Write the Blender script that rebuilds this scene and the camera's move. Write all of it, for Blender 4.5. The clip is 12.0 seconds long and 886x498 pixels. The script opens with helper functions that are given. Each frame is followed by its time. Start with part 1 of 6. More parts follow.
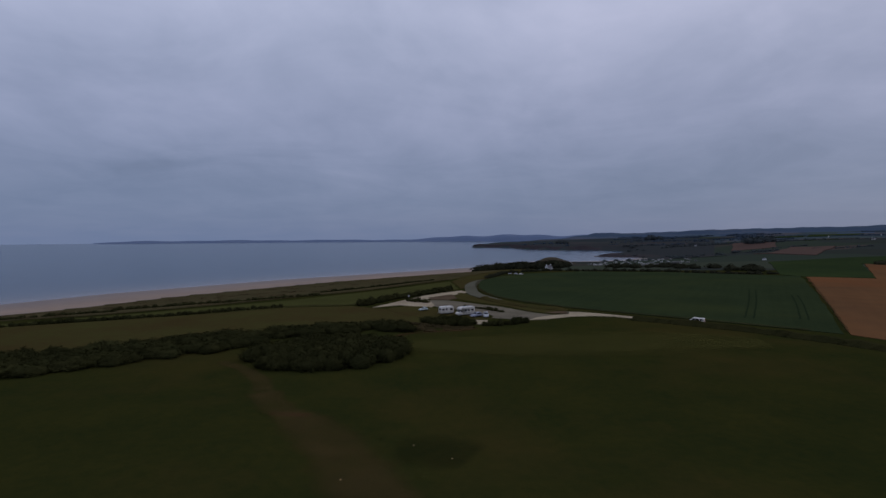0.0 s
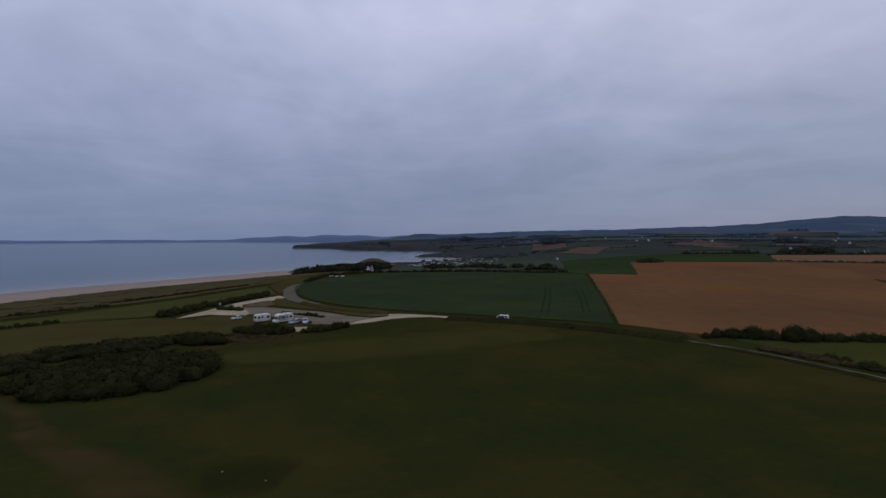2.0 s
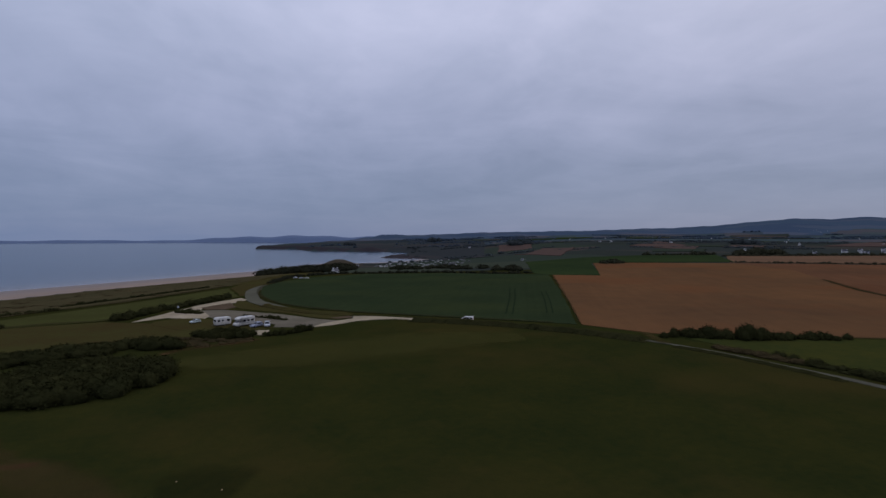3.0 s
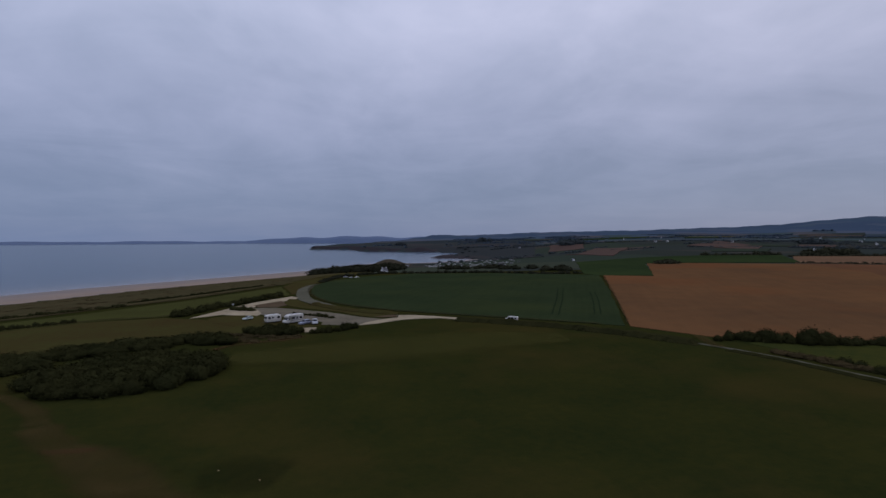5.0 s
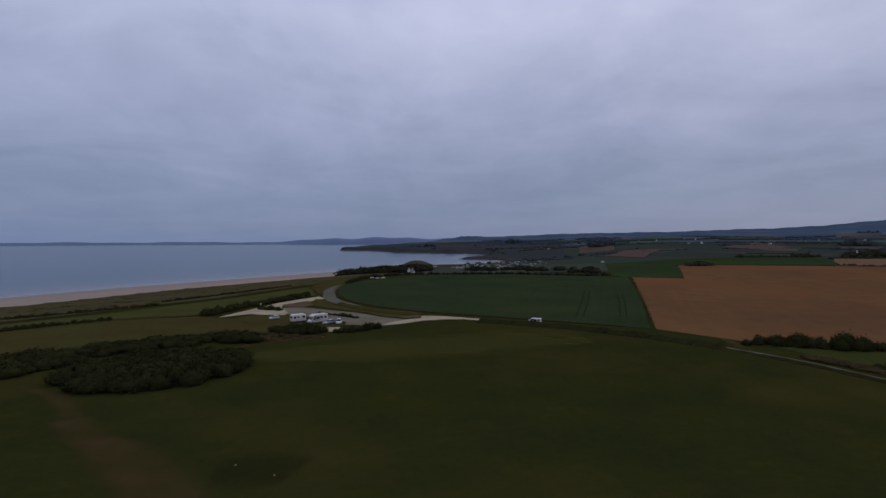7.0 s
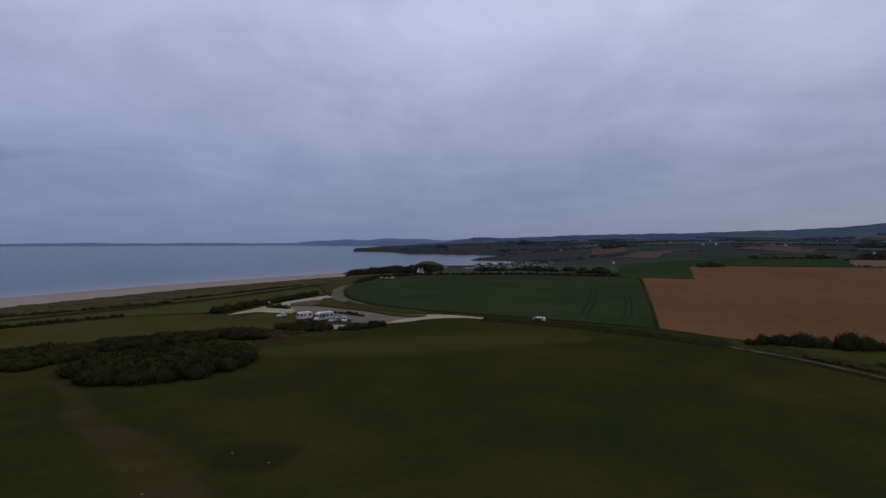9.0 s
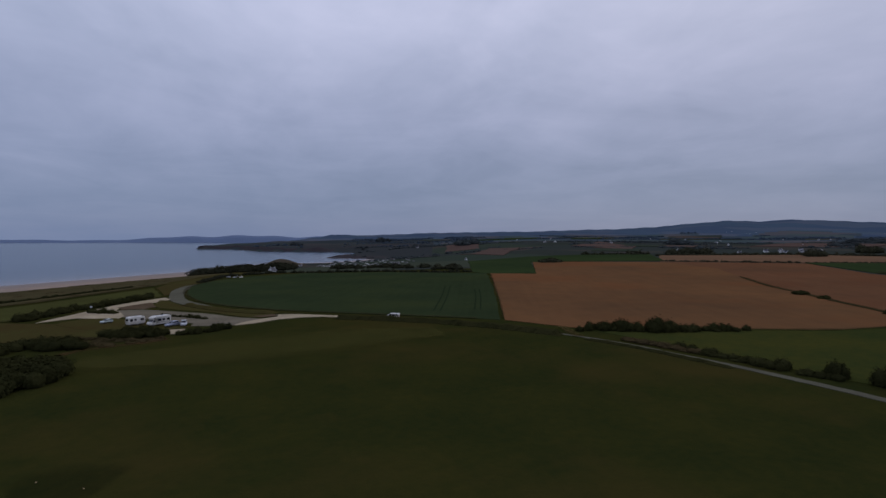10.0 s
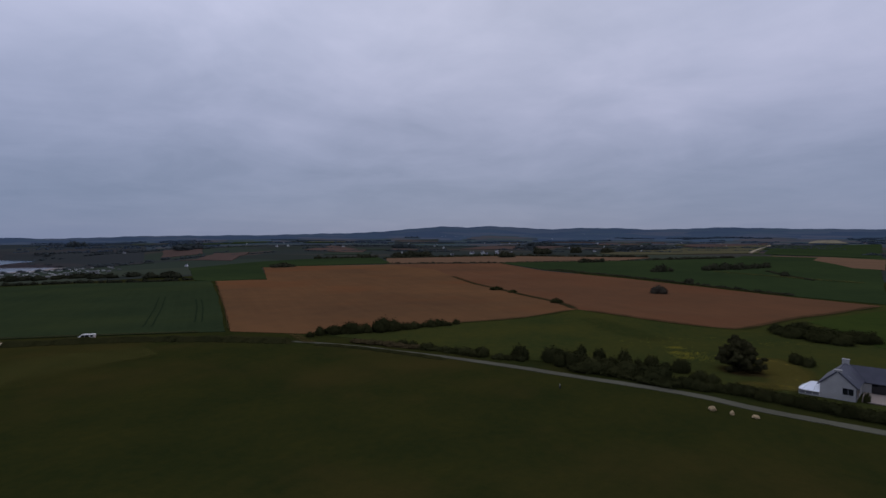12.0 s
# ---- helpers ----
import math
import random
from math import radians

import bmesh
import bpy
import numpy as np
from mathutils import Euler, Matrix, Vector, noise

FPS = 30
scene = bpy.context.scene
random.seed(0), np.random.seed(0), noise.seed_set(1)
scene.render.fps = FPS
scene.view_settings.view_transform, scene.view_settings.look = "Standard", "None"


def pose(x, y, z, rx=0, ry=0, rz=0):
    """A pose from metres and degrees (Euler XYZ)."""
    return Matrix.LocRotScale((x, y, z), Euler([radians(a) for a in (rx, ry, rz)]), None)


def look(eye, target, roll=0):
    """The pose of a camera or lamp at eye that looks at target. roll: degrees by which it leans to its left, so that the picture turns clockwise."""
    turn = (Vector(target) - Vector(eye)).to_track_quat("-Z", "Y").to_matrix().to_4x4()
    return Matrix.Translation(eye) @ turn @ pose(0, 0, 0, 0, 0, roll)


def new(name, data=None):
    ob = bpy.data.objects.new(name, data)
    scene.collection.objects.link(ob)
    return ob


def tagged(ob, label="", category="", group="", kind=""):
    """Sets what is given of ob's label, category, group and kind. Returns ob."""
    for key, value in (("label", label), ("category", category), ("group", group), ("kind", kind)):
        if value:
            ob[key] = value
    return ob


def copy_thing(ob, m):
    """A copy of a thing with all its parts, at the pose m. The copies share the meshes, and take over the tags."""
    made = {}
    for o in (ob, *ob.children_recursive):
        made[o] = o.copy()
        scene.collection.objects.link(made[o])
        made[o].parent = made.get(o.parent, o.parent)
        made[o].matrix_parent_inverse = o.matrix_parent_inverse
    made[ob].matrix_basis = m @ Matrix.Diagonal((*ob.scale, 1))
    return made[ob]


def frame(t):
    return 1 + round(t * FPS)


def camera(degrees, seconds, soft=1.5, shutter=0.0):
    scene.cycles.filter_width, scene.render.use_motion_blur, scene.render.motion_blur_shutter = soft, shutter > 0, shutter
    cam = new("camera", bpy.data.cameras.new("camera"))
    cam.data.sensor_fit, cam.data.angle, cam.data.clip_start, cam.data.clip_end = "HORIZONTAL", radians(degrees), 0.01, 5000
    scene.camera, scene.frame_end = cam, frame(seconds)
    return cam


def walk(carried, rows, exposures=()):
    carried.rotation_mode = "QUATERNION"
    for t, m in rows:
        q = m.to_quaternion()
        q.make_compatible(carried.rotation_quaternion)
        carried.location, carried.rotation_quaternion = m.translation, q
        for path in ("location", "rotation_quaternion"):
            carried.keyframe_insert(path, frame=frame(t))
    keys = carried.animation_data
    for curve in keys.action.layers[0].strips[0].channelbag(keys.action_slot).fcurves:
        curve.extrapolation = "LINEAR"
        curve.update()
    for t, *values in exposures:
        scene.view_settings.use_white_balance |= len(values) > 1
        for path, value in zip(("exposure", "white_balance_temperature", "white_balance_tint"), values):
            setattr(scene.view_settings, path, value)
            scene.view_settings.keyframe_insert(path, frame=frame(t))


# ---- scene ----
cam = camera(79.5, 12.0)

# seconds, x, y, z, yaw, pitch, roll of the hovering camera, which drifts slowly to its right
FLIGHT = (
    (0, -0.00, 0.00, 27.00, 0.00, -1.33, 0.26),
    (0.1, 0.03, -0.01, 27.08, -4.51, -1.35, 0.21),
    (0.2, 0.07, -0.02, 27.16, -8.56, -1.36, 0.16),
    (0.3, 0.10, -0.04, 27.24, -11.75, -1.38, 0.11),
    (0.4, 0.13, -0.05, 27.32, -13.96, -1.39, 0.06),
    (0.5, 0.17, -0.06, 27.40, -15.04, -1.41, 0.01),
    (0.7, 0.22, -0.09, 27.54, -14.32, -1.43, 0.07),
    (1, 0.30, -0.13, 27.75, -11.82, -1.47, 0.16),
    (1.2, 0.36, -0.16, 27.87, -10.60, -1.39, 0.18),
    (1.5, 0.44, -0.19, 28.04, -8.47, -1.26, 0.22),
    (1.7, 0.52, -0.23, 28.13, -8.60, -1.29, 0.15),
    (1.8, 0.56, -0.24, 28.18, -11.31, -1.31, 0.12),
    (2, 0.64, -0.27, 28.27, -18.93, -1.34, 0.06),
    (2.2, 0.75, -0.30, 28.34, -24.00, -1.20, 0.04),
    (2.3, 0.81, -0.31, 28.38, -24.90, -1.14, 0.03),
    (2.5, 0.93, -0.34, 28.45, -24.34, -1.01, 0.02),
    (2.7, 1.06, -0.37, 28.49, -23.81, -1.10, -0.02),
    (3, 1.26, -0.42, 28.55, -22.48, -1.25, -0.06),
    (3.2, 1.48, -0.48, 28.52, -22.11, -1.25, -0.05),
    (4.8, 3.22, -0.97, 28.31, -17.45, -1.22, 0.09),
    (5, 3.43, -1.03, 28.28, -17.04, -1.22, 0.10),
    (5.5, 3.92, -1.20, 28.30, -16.11, -1.08, 0.07),
    (6, 4.41, -1.39, 28.32, -15.16, -0.78, -0.11),
    (6.5, 4.90, -1.64, 28.30, -14.44, -0.83, -0.12),
    (7, 5.39, -1.98, 28.23, -13.91, -1.08, 0.03),
    (7.2, 5.63, -2.20, 28.16, -13.75, -1.06, 0.02),
    (8.8, 7.55, -3.96, 27.55, -12.60, -0.95, -0.05),
    (9, 7.79, -4.18, 27.48, -12.52, -0.94, -0.06),
    (9.2, 7.99, -4.29, 27.44, -14.67, -0.95, -0.09),
    (9.3, 8.09, -4.35, 27.42, -16.60, -0.95, -0.10),
    (9.4, 8.20, -4.40, 27.40, -18.85, -0.96, -0.11),
    (9.5, 8.30, -4.46, 27.38, -21.43, -0.96, -0.13),
    (9.7, 8.49, -4.53, 27.37, -26.03, -1.05, -0.16),
    (9.8, 8.59, -4.57, 27.37, -27.00, -1.09, -0.18),
    (10, 8.79, -4.64, 27.36, -27.70, -1.18, -0.21),
    (10.2, 8.96, -4.67, 27.40, -27.90, -1.10, -0.21),
    (10.3, 9.05, -4.69, 27.43, -28.90, -1.06, -0.21),
    (10.5, 9.22, -4.72, 27.47, -33.69, -0.97, -0.21),
    (10.6, 9.29, -4.73, 27.50, -36.94, -0.93, -0.22),
    (10.7, 9.37, -4.73, 27.53, -40.00, -0.88, -0.22),
    (10.8, 9.44, -4.73, 27.56, -43.19, -0.84, -0.22),
    (10.9, 9.52, -4.73, 27.60, -46.03, -0.79, -0.23),
    (11, 9.59, -4.73, 27.63, -48.97, -0.74, -0.23),
    (11.1, 9.66, -4.73, 27.65, -51.77, -0.72, -0.23),
    (11.2, 9.72, -4.73, 27.68, -54.10, -0.70, -0.22),
    (11.3, 9.79, -4.73, 27.71, -55.20, -0.67, -0.22),
    (11.5, 9.93, -4.73, 27.76, -55.67, -0.63, -0.21),
    (12, 10.23, -4.70, 27.86, -55.77, -0.69, -0.15),
)
walk(cam, [(t, pose(x, y, z, 90 + p, r, w)) for t, x, y, z, w, p, r in FLIGHT],
     [(0.0, -0.22), (0.4, -0.12), (1.5, -0.07), (2.5, -0.02), (7.0, -0.01), (12.0, -0.04)])

# ---- sky and light: a closed cloud deck at dusk ----
world = bpy.data.worlds.new("overcast_sky")
scene.world = world
world.use_nodes = True
wn, wl = world.node_tree.nodes, world.node_tree.links
wn.clear()


def wnode(kind, **values):
    n = wn.new(kind)
    for k, v in values.items():
        n.inputs[k].default_value = v
    return n


def wmath(op, a, b=None):
    n = wn.new("ShaderNodeMath")
    n.operation = op
    for i, v in enumerate((a, b)):
        if v is None:
            continue
        if isinstance(v, (int, float)):
            n.inputs[i].default_value = v
        else:
            wl.new(v, n.inputs[i])
    return n.outputs[0]


SUN_ELEVATION, SUN_AZIMUTH = radians(38), radians(60)
coord = wn.new("ShaderNodeTexCoord")
axes = wn.new("ShaderNodeSeparateXYZ")
wl.new(coord.outputs["Generated"], axes.inputs[0])
up = wmath("MAXIMUM", axes.outputs["Z"], 0.0)
depth = wmath("ADD", up, 0.30)
plane = wn.new("ShaderNodeCombineXYZ")
wl.new(wmath("DIVIDE", axes.outputs["X"], depth), plane.inputs[0])
wl.new(wmath("DIVIDE", axes.outputs["Y"], depth), plane.inputs[1])
stretch = wn.new("ShaderNodeMapping")
stretch.inputs["Scale"].default_value = (1.0, 0.72, 1.0)
turned = wn.new("ShaderNodeMapping")
turned.inputs["Rotation"].default_value = (0, 0, radians(-2))
wl.new(plane.outputs[0], turned.inputs[0])
wl.new(turned.outputs[0], stretch.inputs[0])
broad = wnode("ShaderNodeTexNoise", Scale=0.95, Detail=6.0, Roughness=0.55, Distortion=0.5)
wl.new(stretch.outputs[0], broad.inputs["Vector"])
fine = wnode("ShaderNodeTexNoise", Scale=3.4, Detail=5.0, Roughness=0.54, Distortion=0.5)
wl.new(stretch.outputs[0], fine.inputs["Vector"])
low_depth = wmath("ADD", up, 0.11)
drawn = wn.new("ShaderNodeCombineXYZ")
wl.new(wmath("DIVIDE", axes.outputs["X"], low_depth), drawn.inputs[0])
wl.new(wmath("DIVIDE", axes.outputs["Y"], low_depth), drawn.inputs[1])
drawn.inputs[2].default_value = 4.0
streak = wnode("ShaderNodeTexNoise", Scale=0.95, Detail=6.0, Roughness=0.55, Distortion=0.6)
wl.new(drawn.outputs[0], streak.inputs["Vector"])
billow = wmath("ADD", wmath("ADD", wmath("MULTIPLY", broad.outputs["Fac"], 0.44), wmath("MULTIPLY", fine.outputs["Fac"], 0.20)), wmath("MULTIPLY", streak.outputs["Fac"], 0.36))
height_ramp = wn.new("ShaderNodeValToRGB")
e = height_ramp.color_ramp.elements
e[0].position, e[0].color = 0.0, (0.150, 0.190, 0.315, 1)
e[1].position, e[1].color = 1.0, (0.440, 0.460, 0.610, 1)
for at, colour in ((0.10, (0.195, 0.228, 0.350, 1)), (0.22, (0.300, 0.325, 0.465, 1)), (0.38, (0.430, 0.450, 0.605, 1))):
    k = height_ramp.color_ramp.elements.new(at)
    k.color = colour
wl.new(up, height_ramp.inputs[0])
cloud_gain = wn.new("ShaderNodeMapRange")
cloud_gain.inputs["From Min"].default_value, cloud_gain.inputs["From Max"].default_value = 0.35, 0.65
cloud_gain.inputs["To Min"].default_value, cloud_gain.inputs["To Max"].default_value = 0.79, 1.23
wl.new(billow, cloud_gain.inputs[0])
warm = wn.new("ShaderNodeMix")
warm.data_type = "RGBA"
warm.inputs["A"].default_value, warm.inputs["B"].default_value = (0.985, 1.035, 1.045, 1), (0.965, 0.972, 0.958, 1)
seaward = wn.new("ShaderNodeMapRange")
seaward.inputs["From Min"].default_value, seaward.inputs["From Max"].default_value = -0.55, 0.95
wl.new(axes.outputs["X"], seaward.inputs[0])
wl.new(seaward.outputs[0], warm.inputs["Factor"])
thin = wn.new("ShaderNodeMix")
thin.data_type = "RGBA"
thin.inputs["A"].default_value, thin.inputs["B"].default_value = (0.965, 1.0, 1.03, 1), (1.03, 1.0, 0.985, 1)
lit = wn.new("ShaderNodeMapRange")
lit.inputs["From Min"].default_value, lit.inputs["From Max"].default_value = 0.38, 0.62
wl.new(billow, lit.inputs[0])
wl.new(lit.outputs[0], thin.inputs["Factor"])
tone = wn.new("ShaderNodeVectorMath")
tone.operation = "MULTIPLY"
wl.new(height_ramp.outputs[0], tone.inputs[0])
wl.new(thin.outputs["Result"], tone.inputs[1])
cloud = wn.new("ShaderNodeVectorMath")
cloud.operation = "MULTIPLY"
wl.new(tone.outputs[0], cloud.inputs[0])
wl.new(warm.outputs["Result"], cloud.inputs[1])
cloud2 = wn.new("ShaderNodeVectorMath")
cloud2.operation = "SCALE"
wl.new(cloud.outputs[0], cloud2.inputs[0])
low_calm = wmath("MINIMUM", wmath("ADD", wmath("MULTIPLY", up, 5.0), 0.25), 1.0)
wl.new(wmath("ADD", wmath("MULTIPLY", wmath("SUBTRACT", cloud_gain.outputs[0], 1.0), low_calm), 1.0), cloud2.inputs["Scale"])
clear = wn.new("ShaderNodeTexSky")
clear.sky_type, clear.sun_disc = "NISHITA", False
clear.sun_elevation, clear.sun_rotation = SUN_ELEVATION, SUN_AZIMUTH
back_clear = wnode("ShaderNodeBackground", Strength=0.006)
wl.new(clear.outputs[0], back_clear.inputs["Color"])
back_cloud = wnode("ShaderNodeBackground", Strength=1.095)
wl.new(cloud2.outputs[0], back_cloud.inputs["Color"])
both = wn.new("ShaderNodeAddShader")
wl.new(back_clear.outputs[0], both.inputs[0])
wl.new(back_cloud.outputs[0], both.inputs[1])
sky_out = wn.new("ShaderNodeOutputWorld")
wl.new(both.outputs[0], sky_out.inputs[0])

sun = new("sun", bpy.data.lights.new("sun", "SUN"))
sun.data.energy, sun.data.angle, sun.data.color = 0.35, radians(40), (1.0, 0.95, 0.9)
sun.matrix_world = look((math.sin(SUN_AZIMUTH) * 100, math.cos(SUN_AZIMUTH) * 100, 100 * math.tan(SUN_ELEVATION)), (0, 0, 0))


# ---- materials ----
def material(name, base, other=None, scale=1.0, rough=0.9, bump=0.0, bump_scale=None, fine_mix=0.35, metal=0.0, island=0.0, objects=0.0, spec=0.3):
    """Two scales of noise between two colours, with a fine relief; islands or objects may vary in tone."""
    m = bpy.data.materials.new(name)
    m.use_nodes = True
    n, l = m.node_tree.nodes, m.node_tree.links
    b = n["Principled BSDF"]
    b.inputs["Roughness"].default_value, b.inputs["Metallic"].default_value = rough, metal
    b.inputs["Specular IOR Level"].default_value = spec
    other = other or tuple(c * 0.8 for c in base)
    pos = n.new("ShaderNodeNewGeometry")
    big, small = n.new("ShaderNodeTexNoise"), n.new("ShaderNodeTexNoise")
    for t, s, d in ((big, scale, 4.0), (small, scale * 9.3, 5.0)):
        t.inputs["Scale"].default_value, t.inputs["Detail"].default_value = s, d
        l.new(pos.outputs["Position"], t.inputs["Vector"])
    both = n.new("ShaderNodeMix")
    both.inputs["Factor"].default_value = fine_mix
    l.new(big.outputs["Fac"], both.inputs["A"])
    l.new(small.outputs["Fac"], both.inputs["B"])
    span = n.new("ShaderNodeMapRange")
    span.inputs["From Min"].default_value, span.inputs["From Max"].default_value = 0.34, 0.66
    l.new(both.outputs["Result"], span.inputs[0])
    mix = n.new("ShaderNodeMix")
    mix.data_type = "RGBA"
    mix.inputs["A"].default_value, mix.inputs["B"].default_value = (*base, 1), (*other, 1)
    l.new(span.outputs[0], mix.inputs["Factor"])
    colour = mix.outputs["Result"]
    for amount, source in ((island, pos.outputs["Random Per Island"]), (objects, None)):
        if amount:
            if source is None:
                info = n.new("ShaderNodeObjectInfo")
                source = info.outputs["Random"]
            tone = n.new("ShaderNodeMapRange")
            tone.inputs["To Min"].default_value, tone.inputs["To Max"].default_value = 1 - amount, 1 + amount
            l.new(source, tone.inputs[0])
            v = n.new("ShaderNodeVectorMath")
            v.operation = "SCALE"
            l.new(colour, v.inputs[0])
            l.new(tone.outputs[0], v.inputs["Scale"])
            colour = v.outputs[0]
    l.new(colour, b.inputs["Base Color"])
    if bump:
        t = n.new("ShaderNodeTexNoise")
        t.inputs["Scale"].default_value, t.inputs["Detail"].default_value = bump_scale or scale * 20, 6.0
        l.new(pos.outputs["Position"], t.inputs["Vector"])
        r = n.new("ShaderNodeBump")
        r.inputs["Distance"].default_value = bump
        l.new(t.outputs["Fac"], r.inputs["Height"])
        l.new(r.outputs[0], b.inputs["Normal"])
    return m


def pasture_material():
    """Grazed turf: green, olive and brownish sward in drifts, with faint worn ground."""
    m = material("pasture_grass", (0.0340, 0.0332, 0.0083), (0.0200, 0.0250, 0.0072), 0.07, bump=0.2, bump_scale=1.4, fine_mix=0.4, spec=0.0)
    n, l = m.node_tree.nodes, m.node_tree.links
    b = n["Principled BSDF"]
    old = b.inputs["Base Color"].links[0].from_socket
    pos = n.new("ShaderNodeNewGeometry")
    drift = n.new("ShaderNodeTexNoise")
    drift.inputs["Scale"].default_value, drift.inputs["Detail"].default_value, drift.inputs["Roughness"].default_value = 0.021, 7.0, 0.62
    l.new(pos.outputs["Position"], drift.inputs["Vector"])
    span = n.new("ShaderNodeMapRange")
    span.inputs["From Min"].default_value, span.inputs["From Max"].default_value = 0.48, 0.66
    span.inputs["To Max"].default_value = 0.8
    l.new(drift.outputs["Fac"], span.inputs[0])
    mix = n.new("ShaderNodeMix")
    mix.data_type = "RGBA"
    mix.inputs["B"].default_value = (0.046, 0.036, 0.0105, 1)
    l.new(span.outputs[0], mix.inputs["Factor"])
    l.new(old, mix.inputs["A"])
    l.new(mix.outputs["Result"], b.inputs["Base Color"])
    return m


def soft_strip(name, base, other, most):
    """Ground cover that breaks up into the turf towards the sides of its strip."""
    m = material(name, base, other, 0.35, spec=0.0)
    n, l = m.node_tree.nodes, m.node_tree.links
    b, out = n["Principled BSDF"], n["Material Output"]
    uv, pos = n.new("ShaderNodeUVMap"), n.new("ShaderNodeNewGeometry")
    axis = n.new("ShaderNodeSeparateXYZ")
    l.new(uv.outputs[0], axis.inputs[0])
    wear = n.new("ShaderNodeTexNoise")
    wear.inputs["Scale"].default_value, wear.inputs["Detail"].default_value = 0.17, 9.0
    l.new(pos.outputs["Position"], wear.inputs["Vector"])
    add = n.new("ShaderNodeMath")
    l.new(axis.outputs["X"], add.inputs[0])
    l.new(wear.outputs["Fac"], add.inputs[1])
    span = n.new("ShaderNodeMapRange")
    span.inputs["From Min"].default_value, span.inputs["From Max"].default_value = 0.90, 1.75
    span.inputs["To Max"].default_value = most
    l.new(add.outputs[0], span.inputs[0])
    clear, mix = n.new("ShaderNodeBsdfTransparent"), n.new("ShaderNodeMixShader")
    l.new(span.outputs[0], mix.inputs[0])
    l.new(clear.outputs[0], mix.inputs[1])
    l.new(b.outputs[0], mix.inputs[2])
    l.new(mix.outputs[0], out.inputs["Surface"])
    return m


GRASS = pasture_material()
PATH = soft_strip("path_earth", (0.090, 0.061, 0.0230), (0.060, 0.044, 0.0165), 0.62)
SCAR = soft_strip("bare_scar", (0.110, 0.056, 0.0260), (0.075, 0.043, 0.0190), 0.6)
RANK = soft_strip("rank_turf", (0.016, 0.019, 0.0075), (0.021, 0.023, 0.0080), 0.34)
NEEDLES = soft_strip("fallen_needles", (0.075, 0.044, 0.020), (0.055, 0.036, 0.016), 0.8)
RANK_MEADOW = soft_strip("rank_meadow", (0.025, 0.036, 0.0125), (0.030, 0.041, 0.0120), 0.22)
LIGHTER_TURF = soft_strip("lighter_turf", (0.074, 0.066, 0.0180), (0.055, 0.055, 0.0155), 0.75)
MARGIN = soft_strip("field_margin", (0.054, 0.040, 0.0170), (0.036, 0.034, 0.0135), 0.6)
DRY_LAWN = soft_strip("dry_lawn", (0.108, 0.083, 0.0190), (0.080, 0.068, 0.0165), 1.0)
GRASS_LIGHT = material("meadow_grass", (0.053, 0.051, 0.0122), (0.031, 0.040, 0.0115), 0.045, bump=0.25, bump_scale=1.1, fine_mix=0.42, spec=0.0)
GREEN_CORNER = material("fresh_grass", (0.040, 0.053, 0.0115), (0.029, 0.043, 0.0105), 0.05, bump=0.2, bump_scale=1.1, spec=0.0)
COAST_GRASS = material("coast_grass", (0.056, 0.053, 0.0165), (0.052, 0.037, 0.0140), 0.05, bump=0.2, bump_scale=1.0, fine_mix=0.4, spec=0.0)
COAST_GREEN = material("coast_green", (0.060, 0.063, 0.0190), (0.048, 0.048, 0.0155), 0.05, bump=0.2, bump_scale=1.0, fine_mix=0.4, spec=0.0)
DUNE = material("dune_grass", (0.080, 0.062, 0.030), (0.050, 0.046, 0.021), 0.07, bump=0.4, bump_scale=0.6, fine_mix=0.45, spec=0.0)
CLIFF = material("cliff_rock", (0.058, 0.048, 0.048), (0.040, 0.036, 0.039), 0.03, bump=0.6, bump_scale=0.3, fine_mix=0.5, spec=0.0)
KNOLL = material("knoll_turf", (0.072, 0.056, 0.036), (0.052, 0.046, 0.033), 0.05, bump=0.4, bump_scale=0.5, spec=0.0)
CROP = material("green_crop", (0.0325, 0.0445, 0.0188), (0.0240, 0.0345, 0.0155), 0.035, bump=0.15, bump_scale=3.0, spec=0.0)


